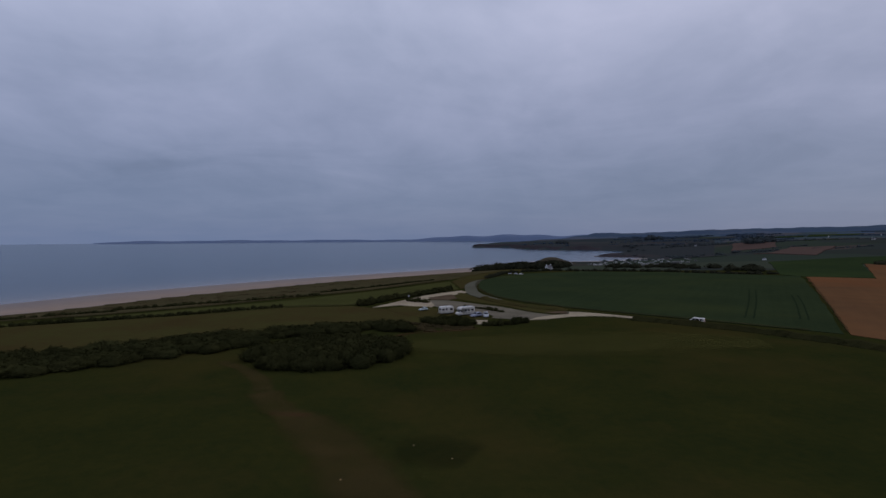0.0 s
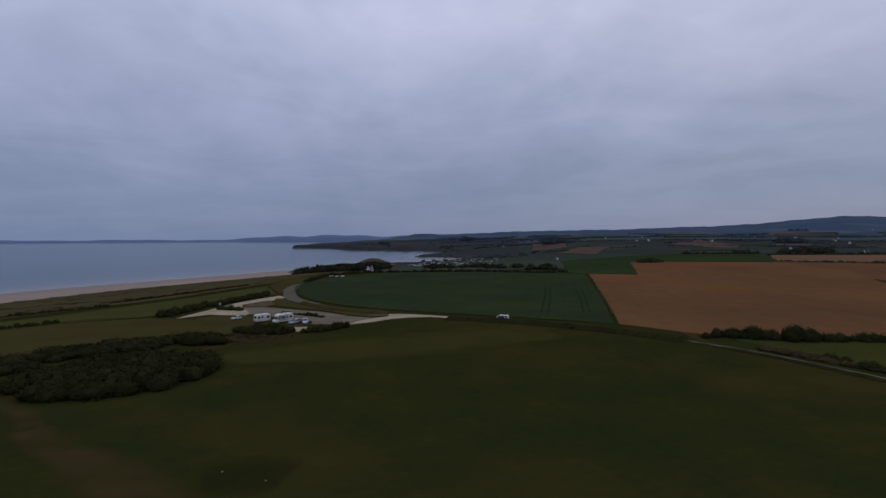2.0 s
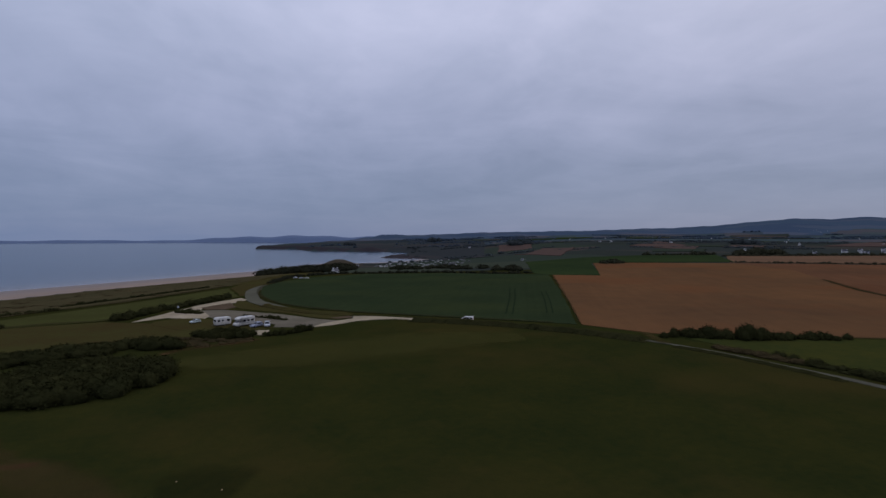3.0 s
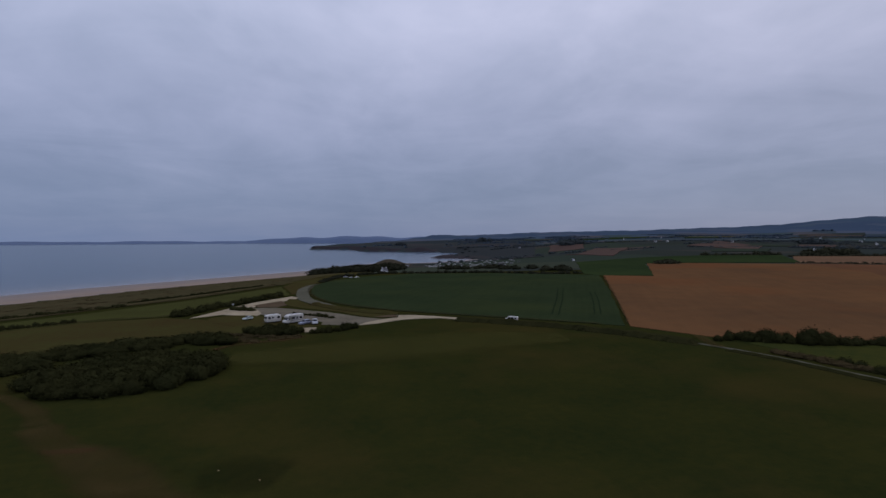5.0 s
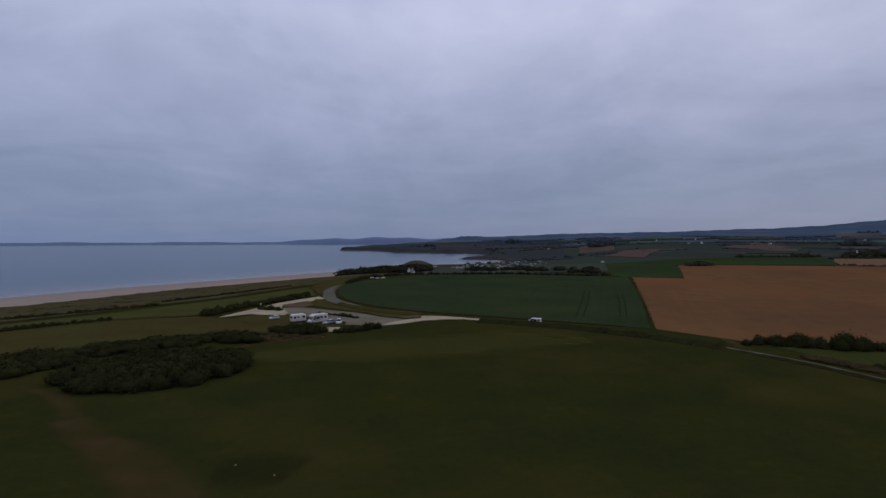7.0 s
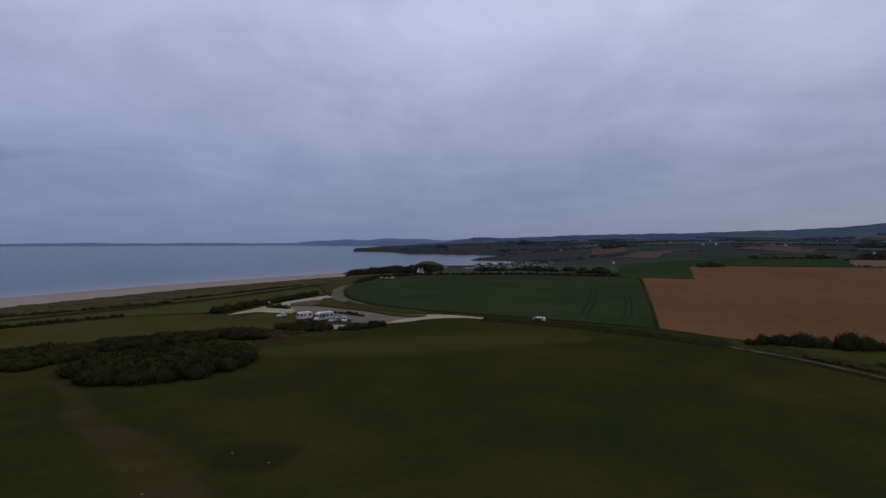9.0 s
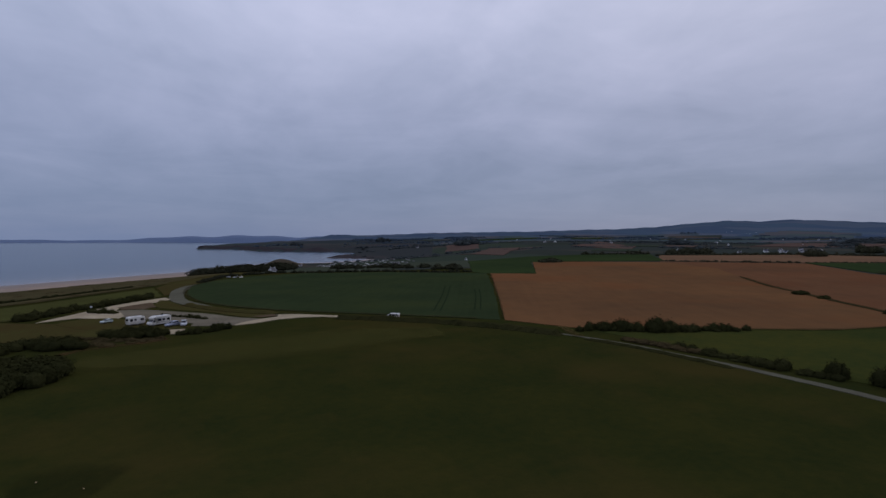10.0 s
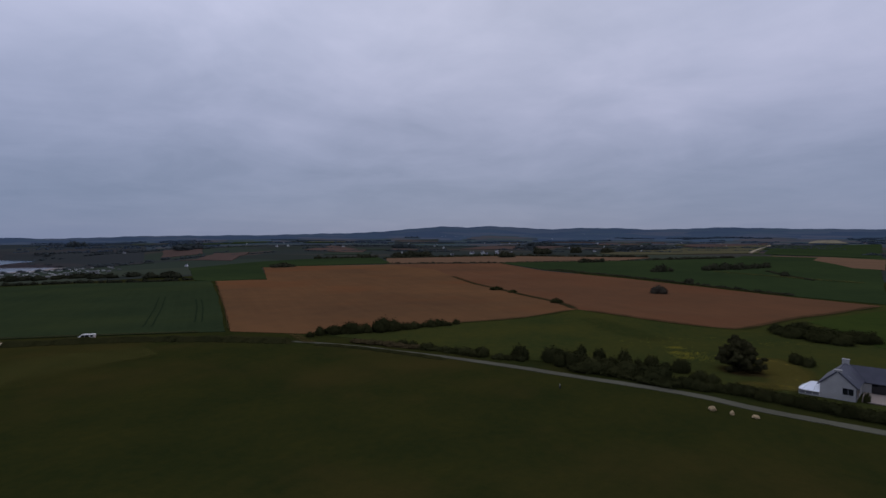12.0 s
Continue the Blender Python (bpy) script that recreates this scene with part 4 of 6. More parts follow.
def thicket(outline, count, high, radius, label, seed, mat=None, far=False, name="thicket"):
    rnd = random.Random(seed)
    xs, ys = [p[0] for p in outline], [p[1] for p in outline]
    spots = []
    while len(spots) < count:
        x, y = rnd.uniform(min(xs), max(xs)), rnd.uniform(min(ys), max(ys))
        if inside(x, y, outline):
            spots.append((x, y, ground_z(x, y), radius * rnd.uniform(0.7, 1.35), high * rnd.uniform(0.86, 1.08) * (0.95 + 0.35 * noise.noise(Vector((x / 9, y / 9, seed))))))
    if not far:
        return tagged(shrubs(new(name), spots, mat or LEAF, seed), label, name.replace("_", " "))
    return tagged(new(name, foliage(name, spots, mat or LEAF, FAR_CLUMPS, seed)), label, name.replace("_", " "))


def bush(x, y, radius, high, label, seed, mat=None, clumps=5, far=False):
    rnd = random.Random(seed)
    z = ground_z(x, y)
    spots = [(x, y, z, radius * 0.75, high)]
    for i in range(clumps):
        a = rnd.uniform(0, 6.283)
        spots.append((x + math.cos(a) * radius * 0.5, y + math.sin(a) * radius * 0.5, z, radius * rnd.uniform(0.4, 0.6), high * rnd.uniform(0.55, 0.9)))
    return tagged(new("bush", foliage("bush", spots, mat or LEAF, FAR_CLUMPS if far else NEAR_CLUMPS, seed)), label, "bush")


def tube(bm, path, radii, sides=7):
    rings = []
    for i, (p, r) in enumerate(zip(path, radii)):
        d = (Vector(path[min(i + 1, len(path) - 1)]) - Vector(path[max(i - 1, 0)])).normalized()
        u = d.orthogonal().normalized()
        w = d.cross(u)
        rings.append([bm.verts.new(Vector(p) + (u * math.cos(k * math.tau / sides) + w * math.sin(k * math.tau / sides)) * r) for k in range(sides)])
    for a, b in zip(rings, rings[1:]):
        for k in range(sides):
            bm.faces.new((a[k], a[(k + 1) % sides], b[(k + 1) % sides], b[k]))
    bm.faces.new(rings[0][::-1])
    bm.faces.new(rings[-1])


def tree(x, y, spread, high, stem, label, seed, mat=None, far=False):
    """Tapered trunk with limbs, and a crown of many leaf clumps."""
    rnd = random.Random(seed)
    z = ground_z(x, y)
    top = tagged(new("tree"), label, "tree")
    top.location = (x, y, z)
    bm = bmesh.new()
    tube(bm, [(0, 0, -0.3), (0.05, 0, stem), (0.1, 0.1, high * 0.7)], [high * 0.035, high * 0.028, high * 0.01])
    spots = []
    for i in range(9):
        a = i * 2.4 + rnd.uniform(-0.4, 0.4)
        reach, lift = spread * rnd.uniform(0.45, 0.7), stem + (high - stem) * rnd.uniform(0.1, 0.45)
        tip = (math.cos(a) * reach, math.sin(a) * reach, lift)
        tube(bm, [(0, 0, stem * rnd.uniform(0.7, 1.1)), (tip[0] * 0.5, tip[1] * 0.5, (stem + lift) * 0.5), tip], [high * 0.016, high * 0.011, high * 0.005], 5)
    for i in range(64):
        k, a = (i + 0.5) / 64, i * 2.39996
        wide = spread * 0.86 * math.sqrt(1 - (abs(k - 0.22) / 0.78) ** 2) * rnd.uniform(0.45, 1)
        spots.append((math.cos(a) * wide, math.sin(a) * wide, stem * 0.5 + (high * 0.86 - stem * 0.5) * k, spread * rnd.uniform(0.15, 0.25), high * rnd.uniform(0.12, 0.2)))
    part("trunk", bm, BARK, top)
    crown = new("crown", foliage("crown", spots, mat or LEAF, FAR_CLUMPS if far else NEAR_CLUMPS, seed))
    crown.parent = top
    return top


MID_CLUMPS = clump_shapes(6, 260, 15, 0.12)


def pine(x, y, spread, high, label, seed, mat):
    """Broad old pine: whorls of long limbs down to the ground, each ending in tufts of needles."""
    rnd = random.Random(seed)
    top = tagged(new("tree"), label, "tree")
    top.location = (x, y, ground_z(x, y))
    bm = bmesh.new()
    tube(bm, [(0, 0, -0.3), (0.1, 0, high * 0.35), (-0.2, 0.3, high * 0.9)], [high * 0.04, high * 0.03, high * 0.008])
    part("trunk", bm, BARK, top)
    spots = []
    for i in range(46):
        k = (i + rnd.random()) / 46
        a = i * 2.39996 + rnd.uniform(-0.5, 0.5)
        reach = spread * (1 - 0.95 * max(0, k - 0.15) ** 1.5) * rnd.uniform(0.72, 1.0)
        foot = high * (0.06 + 0.72 * k)
        lift = high * rnd.uniform(0.0, 0.16)
        bm = bmesh.new()
        path = [(math.cos(a) * reach * s, math.sin(a) * reach * s, foot + lift * s * s) for s in (0, 0.5, 1)]
        tube(bm, path, [high * 0.014, high * 0.009, high * 0.003], 5)
        part("limb", bm, BARK, top)
        for s in (0.3, 0.5, 0.68, 0.85, 1.0):
            spots.append((math.cos(a) * reach * s + rnd.uniform(-0.4, 0.4), math.sin(a) * reach * s + rnd.uniform(-0.4, 0.4), foot + lift * s * s - 0.3, rnd.uniform(0.6, 1.05) * (1.3 - 0.45 * s), rnd.uniform(0.7, 1.3)))
    crown = new("crown", foliage("crown", spots, mat, MID_CLUMPS, seed))
    crown.parent = top
    return top


thicket([(-100, 88), (-84, 103), (-69, 113.5), (-54, 125), (-47, 134.5), (-40, 144.5), (-30, 149), (-20, 153), (-11, 149.5), (-9, 156), (-18, 163), (-34, 158), (-46, 151), (-60, 142), (-78, 131), (-100, 118)], 270, 2.5, 3.0, "broad dark overgrown hedge across the pasture", 21, name="hedge")
thicket([(-43, 117), (-35.9, 109), (-25.4, 107.7), (-16, 110.5), (-9.5, 119), (-11, 128), (-20, 134), (-30, 134), (-40, 128)], 150, 3.4, 3.0, "broad dark rounded thicket standing in the pasture", 22)
hedge([(-160, 152), (-135.3, 166.1), (-120.8, 173.3), (-103.9, 179.2), (-90.3, 186.5), (-74.6, 197.7), (-62.1, 205.1)], 1.3, 2.6, "low dark hedge between coastal fields", 23)
hedge([(-135, 217), (-116.1, 221.7), (-92.5, 229), (-76.2, 238.4), (-59, 249)], 1.1, 3.0, "low dark scrub at the edge of the dunes", 24, far=True, vary=0.5)
hedge([(-34, 208.5), (-28, 217), (-20.5, 231), (-11.5, 244), (-1.5, 261), (5, 272)], 2.3, 5.4, "dark hedge along the gravel track", 25)
thicket([(-240, 130), (-150, 195), (-110, 212), (-72, 242), (-35, 280), (8, 345), (30, 400), (0, 480), (-90, 470), (-160, 400), (-230, 290)], 340, 0.42, 2.6, "low brown scrub over the dunes", 36, LEAF_BROWN, True, "scrub")
hedge([(-215, 165), (-170, 196), (-150, 203), (-128, 208)], 1.0, 3.0, "low dark scrub at the edge of the dunes", 37, far=True, vary=0.5)
hedge([(-60, 262), (-40, 284), (-20, 312), (-6, 330)], 1.0, 3.0, "low dark scrub at the edge of the dunes", 38, far=True, vary=0.5)
thicket([(-6.2, 168.1), (-1.8, 160.1), (8.2, 159.9), (10, 167), (-0.4, 171)], 40, 2.2, 1.8, "dark brambles in front of the car park", 26)
hedge([(-12, 166), (-4, 160), (4, 156), (9, 157)], 0.7, 2.0, "low brown bracken along the pasture edge", 27, LEAF_BROWN)
thicket([(-16, 160), (-12, 151), (4, 151.5), (9, 156), (-2, 160.5), (-8, 165)], 60, 0.5, 1.3, "low brown bracken along the pasture edge", 75, LEAF_BROWN, name="bracken")
hedge([(12.7, 161), (18.8, 161.5), (26.9, 167.2)], 1.8, 2.8, "dark rounded hedge in front of the car park", 28)
hedge([(28, 342), (44, 387), (62, 405), (81, 415), (97, 412), (131, 404), (163, 386), (187, 348), (210, 335)], 2.0, 5.0, "dark hedge along the far side of the crop field", 29, LEAF_MID, gap=3.0, far=True)
tagged(part("bank", ribbon([(108.6, 112.5), (105, 120), (101, 128), (95, 137.5), (87.5, 147.5), (79, 156), (69.5, 164.5), (60, 171.5)], 4.2, 0.1, 1.2, 30, 0.5, True, 1.15), BANK_GRASS), "rough grassy bank between pasture and lane", "bank", kind="structure")
tagged(part("bank", ribbon([(115.2, 66), (114.6, 78), (113.4, 92), (110.2, 105)], 1.8, 0.1, 1.2, 39, 0.3, True, 0.42), BANK_GRASS), "low grass verge beside the lane", "verge", kind="structure")
hedge([(107.5, 114), (103, 123.5), (97, 134), (90, 144), (80, 155), (70, 163.5)], 0.55, 1.5, "tufts of rough grass on the bank", 67, MEADOW_DARK, vary=0.5, name="verge_grass", gap=2.6)
tagged(part("bank", ribbon([(17, 231), (22, 219), (28, 208.5), (34, 200), (40, 194.5), (45, 191.5)], 4.0, 0.7, 1.5, 79, 0.3, True, 0.7), COAST_GRASS), "low grassy bank between the lane and the car park", "bank", kind="structure")
hedge([(106.5, 117), (103, 124), (97, 134), (91, 142)], 0.9, 2.4, "low dark hedge on the bank beside the lane", 31)
hedge([(118, 116), (124.9, 114.5), (131.6, 109.5), (138.1, 104), (148.4, 100), (157.9, 95), (163, 93)], 2.1, 4.0, "dark hedgerow below the ploughed field", 32)
for x, y, r, h, s in ((126, 113, 3.4, 2.9, 1), (129.6, 110.6, 4.0, 3.8, 2), (133, 107.6, 3.0, 3.0, 5), (137.4, 104.4, 4.0, 4.8, 3), (140.2, 102.4, 2.8, 4.0, 4)):
    bush(x, y, r, h, "tall dark round bush in the hedgerow", 40 + s)
hedge([(119, 99), (121.5, 88), (122.5, 78)], 1.0, 4.2, "low rough scrub along the lane", 33, LEAF_BROWN, vary=0.5)
hedge([(122.5, 86), (123, 72), (123.6, 61)], 1.2, 3.8, "scrubby dark hedge along the lane", 76, vary=0.6, gap=1.2)
bush(123.6, 60.5, 2.3, 2.7, "dark round bush beside the lane", 50)
hedge([(123.6, 58), (124.5, 50)], 1.2, 3.0, "low dark scrub along the lane", 77, vary=0.4)
bush(126.5, 52, 2.6, 3.6, "dark round bush beside the lane", 51)
thicket([(121.9, 43.0), (126.2, 34.9), (132.7, 37.4), (129.8, 45.8)], 16, 3.6, 1.9, "tall dark bushes clustered beside the lane", 34)
hedge([(124.1, 35.1), (124.8, 29.7), (124.3, 23.7), (122.2, 16.7)], 2.8, 6.0, "dark overgrown hedge along the lane", 78, vary=0.45, gap=0.9)
hedge([(122.2, 16.7), (121.4, 11.5), (121.9, 6.8)], 1.8, 3.4, "lower dark hedge along the lane", 69, vary=0.3, gap=0.9)
bush(131.8, 38.7, 1.5, 4.4, "dark upright shrub beside the lane hedge", 140)
bush(134.4, 35.0, 1.8, 3.6, "dark upright shrub beside the lane hedge", 141)
bush(132.5, 31.6, 1.6, 2.2, "dark low shrub beside the lane hedge", 142)
bush(133.0, 28.9, 2.0, 4.2, "dark upright shrub beside the lane hedge", 143)
bush(132.5, 25.8, 1.5, 2.4, "dark low shrub beside the lane hedge", 144)
bush(135.3, 23.8, 2.0, 3.0, "dark upright shrub beside the lane hedge", 145)
bush(133.9, 20.1, 1.7, 2.0, "dark low shrub beside the lane hedge", 146)
bush(133.6, 17.1, 1.9, 3.6, "dark upright shrub beside the lane hedge", 147)
bush(129.7, 12.8, 2.2, 2.0, "dark low shrub beside the lane hedge", 148)
bush(128.2, 10.3, 2.0, 1.9, "dark low shrub beside the lane hedge", 149)
hedge([(122.5, 6), (120, -2.5), (118.3, -9.1), (117.1, -16), (114, -30)], 2.0, 2.8, "clipped dark hedge in front of the house", 35, vary=0.08, gap=0.6)
pine(142.6, 7.0, 5.0, 8.0, "broad dark pine tree on the meadow", 61, LEAF_PINE)
bush(157.6, -2.8, 2.2, 2.8, "dark round shrub on the meadow", 53)
bush(156.0, -5.6, 1.9, 2.4, "dark round shrub on the meadow", 54)
thicket([(206, 6), (196, -2), (190, -14), (194, -24), (204, -18), (210, -4)], 40, 3.2, 3.0, "long dark thicket at the meadow's edge", 55)
bush(268, 135, 4.5, 2.2, "low dark bush on the balk between fields", 56)
bush(261, 122, 3.5, 1.8, "low dark bush on the balk between fields", 57)
bush(234.5, 86.5, 3.2, 2.4, "low dark bush on the balk between fields", 58)
bush(297, 57, 4.4, 4.6, "grey-brown twiggy bush standing in the ploughed field", 59, LEAF_TWIG, 8)

# worn, dry and rank ground on the meadow, and lighter turf on the pasture
tagged(part("field_margin", ribbon([(479.3, 60.4), (449.7, 20.1), (425.5, -12.2), (406.8, -41.2)], 5.5, 1.1, 6, 66, 0.8, False), DRY_LAWN), "pale grass balk across the green field", "field margin", kind="structure")
tagged(part("needle_litter", ribbon([(135, 3), (139, 4.5), (144, 7), (149, 9)], lambda k: 13 * math.sin(0.4 + 2.3 * k), 0.22, 1.5, 8, 0.3, False), NEEDLES), "reddish needle litter beneath the pine", "needle litter", kind="structure")
tagged(part("rank_meadow", ribbon([(203, 62), (187, 48), (175, 36), (168, 24)], lambda k: 20 * math.sin(0.35 + 2.4 * k), 0.22, 3, 9, 0.6, False), RANK_MEADOW), "darker rank grass across the meadow", "turf", kind="structure")
for line, wide in (([(163.4, 4.4), (154.5, 1.0), (142.2, -2.0), (127.3, -3.6)], 17), ([(135.7, 7.2), (131.6, 3.9), (129.4, -0.0), (127.3, -3.6)], 9)):
    tagged(part("dry_lawn", ribbon(line, lambda k: wide * math.sin(0.35 + 2.4 * k) ** 0.6, 0.20, 2, 10, 0.5, False), DRY_LAWN), "dry yellowish lawn beside the house", "lawn", kind="structure")
# a broad strip of lighter olive mixed over the pasture's crest
tagged(part("lighter_turf", ribbon([(-12, 133), (12, 132), (36, 134), (60, 136), (84, 132)], lambda k: 46 * math.sin(0.3 + 2.5 * k), 0.25, 3, 12, 0.6, False), LIGHTER_TURF), "lighter olive turf on the crest of the pasture", "turf", kind="structure")
for i, (line, wide) in enumerate((
        ([(219.9, 72.2), (212.7, 52), (205.1, 30.9), (203.4, 13.8), (216, 6.7), (242, -4), (261, -15), (294, -31)], 6),
        ([(430, 177), (390, 100), (348, 40), (317, -1)], 9),
        ([(219.9, 72.2), (189, 80), (163, 95.5), (143, 104), (120, 120.6)], 4.5),
        ([(109.5, 143), (146.2, 202.3), (211, 309)], 1.6),
        ([(330, 205), (310, 184), (290, 162), (272, 137), (252, 110), (236, 87), (221, 73)], 7),
        ([(107, 146), (88, 163.5), (64, 184.5), (47, 200), (35, 216), (23, 239), (18, 277), (23, 323), (37, 354), (59, 381)], 4),
        ([(-145, 169), (-104, 181), (-58, 206), (-36, 211), (-14, 241), (8, 273)], 6),
        ([(-160, 191), (-130, 192.5), (-107, 207), (-72, 237), (-38, 269), (6, 336)], 9))):
    tagged(part("field_margin", ribbon(line, wide, 0.75, 4, 50 + i, 0.8, False), MARGIN), "rough brownish grass margin between fields", "field margin", kind="structure")


# ---- vehicles ----
def shell(profile, width, bevel=0.08, tuck=0.0):
    """A side profile (x forward, z up) drawn out across the width, with rounded edges; tuck narrows it towards the top."""
    bm = bmesh.new()
    zs = [p[1] for p in profile]
    lo, hi = min(zs), max(zs)

    def half(z):
        return width / 2 - tuck * (z - lo) / (hi - lo)
    a = [bm.verts.new((x, half(z), z)) for x, z in profile]
    b = [bm.verts.new((x, -half(z), z)) for x, z in profile]
    bm.faces.new(a)
    bm.faces.new(b[::-1])
    for i in range(len(profile)):
        j = (i + 1) % len(profile)
        bm.faces.new((a[j], a[i], b[i], b[j]))
    if bevel:
        bmesh.ops.bevel(bm, geom=bm.edges[:], offset=bevel, segments=2, affect="EDGES", profile=0.6, clamp_overlap=True)
    for f in bm.faces:
        f.smooth = True
    return bm


def slab(corners, thick, normal):
    """A thin plate on four or more corners, drawn out along a normal."""
    bm = bmesh.new()
    n = Vector(normal) * thick
    a = [bm.verts.new(Vector(c) + n) for c in corners]
    b = [bm.verts.new(Vector(c) - n) for c in corners]
    bm.faces.new(a)
    bm.faces.new(b[::-1])
    for i in range(len(a)):
        j = (i + 1) % len(a)
        bm.faces.new((a[j], a[i], b[i], b[j]))
    return bm


def box(x0, x1, y0, y1, z0, z1, bevel=0.0):
    bm = bmesh.new()
    bmesh.ops.create_cube(bm, size=1, matrix=Matrix.LocRotScale(((x0 + x1) / 2, (y0 + y1) / 2, (z0 + z1) / 2), None, (x1 - x0, y1 - y0, z1 - z0)))
    if bevel:
        bmesh.ops.bevel(bm, geom=bm.edges[:], offset=bevel, segments=2, affect="EDGES")
    return bm


def wheel(parent, x, y, r, w=0.2):
    side = 1 if y > 0 else -1
    bm = bmesh.new()
    turn = Matrix.Translation((x, y, r)) @ Matrix.Rotation(math.pi / 2, 4, "X")
    bmesh.ops.create_cone(bm, cap_ends=True, segments=20, radius1=r, radius2=r, depth=w, matrix=turn)
    bmesh.ops.bevel(bm, geom=[e for e in bm.edges if e.calc_face_angle(0) > 1], offset=0.03, segments=2, affect="EDGES")
    tyre = part("wheel", bm, TYRE, parent)
    bm = bmesh.new()
    bmesh.ops.create_cone(bm, cap_ends=True, segments=16, radius1=r * 0.62, radius2=r * 0.5, depth=0.04, matrix=Matrix.Translation((x, y + side * (w / 2 + 0.005), r)) @ Matrix.Rotation(-side * math.pi / 2, 4, "X"))
    part("rim", bm, STEEL, tyre)


def side_panes(parent, polys, width, mat=None, name="side_window", lean=0.0, z0=0.0):
    """Panes on both flanks; lean is how far the flank tips in for each metre above z0."""
    for s in (1, -1):
        for poly in polys:
            part(name, slab([(x, s * (width / 2 - lean * (z - z0) + 0.004), z) for x, z in poly], 0.012, (0, s, 0)), mat or GLASS_DARK, parent)


def place(ob, x, y, heading):
    ob.location = (x, y, ground_z(x, y) + 0.065 + float(rise(math.hypot(x, y))))
    ob.rotation_euler = (0, 0, radians(heading))
    return ob


def car(paint, label, length=4.2, high=1.45, boxy=False):
    top = tagged(new("car"), label, "car")
    k, h = length / 4.2, high
    waist = h * 0.62
    low = [(-2.1 * k, 0.30), (-2.12 * k, waist * 0.9), (-1.9 * k, waist), (1.0 * k, waist), (1.95 * k, waist * 0.82), (2.1 * k, waist * 0.55), (2.1 * k, 0.28)]
    part("body", shell(low, 1.72, 0.09), paint, top)
    rear = -2.0 if boxy else -1.85
    roof = [(rear * k, waist - 0.04), ((rear + 0.18) * k, h - 0.06), ((rear + 0.5) * k, h), (0.05 * k, h), (0.95 * k, waist - 0.04)]
    part("cabin", shell(roof, 1.60, 0.06, 0.14), paint, top)
    lean = 0.14 / (h - waist + 0.04)
    side_panes(top, [[((rear + 0.2) * k, waist + 0.04), ((rear + 0.34) * k, h - 0.12), (-0.75 * k, h - 0.1), (-0.75 * k, waist + 0.04)],
                     [(-0.68 * k, waist + 0.04), (-0.68 * k, h - 0.1), (0.0, h - 0.12), (0.66 * k, waist + 0.04)]], 1.60, lean=lean, z0=waist - 0.04)
    a, b = Vector((0.12 * k, 0, h - 0.06)), Vector((0.9 * k, 0, waist + 0.03))
    part("windscreen", slab([a + Vector((0, 0.60, 0)), a + Vector((0, -0.60, 0)), b + Vector((0, -0.72, 0)), b + Vector((0, 0.72, 0))], 0.02, ((b - a).cross(Vector((0, 1, 0)))).normalized()), GLASS_DARK, top)
    part("rear_window", slab([((rear + 0.03) * k, 0.66, waist + 0.06), ((rear + 0.03) * k, -0.66, waist + 0.06), ((rear + 0.17) * k, -0.58, h - 0.12), ((rear + 0.17) * k, 0.58, h - 0.12)], 0.02, (-0.95, 0, 0.2)), GLASS_DARK, top)
    for y in (0.62, -0.62):
        part("headlight", box(2.02 * k, 2.12 * k, y - 0.17, y + 0.17, waist * 0.62, waist * 0.78, 0.02), LAMP_CLEAR, top)
        part("tail_lamp", box(-2.14 * k, -2.08 * k, y - 0.1, y + 0.1, waist * 0.68, waist * 0.95, 0.015), LAMP_RED, top)
        for x in (1.3 * k, -1.3 * k):
            wheel(top, x, y * 1.25, 0.30)
    part("bumper", box(2.05 * k, 2.15 * k, -0.8, 0.8, 0.3, 0.44, 0.03), TRIM, top)
    part("bumper", box(-2.17 * k, -2.07 * k, -0.8, 0.8, 0.3, 0.44, 0.03), TRIM, top)
    part("number_plate", box(2.15 * k, 2.16 * k, -0.26, 0.26, 0.33, 0.43), WHITE, top)
    return top


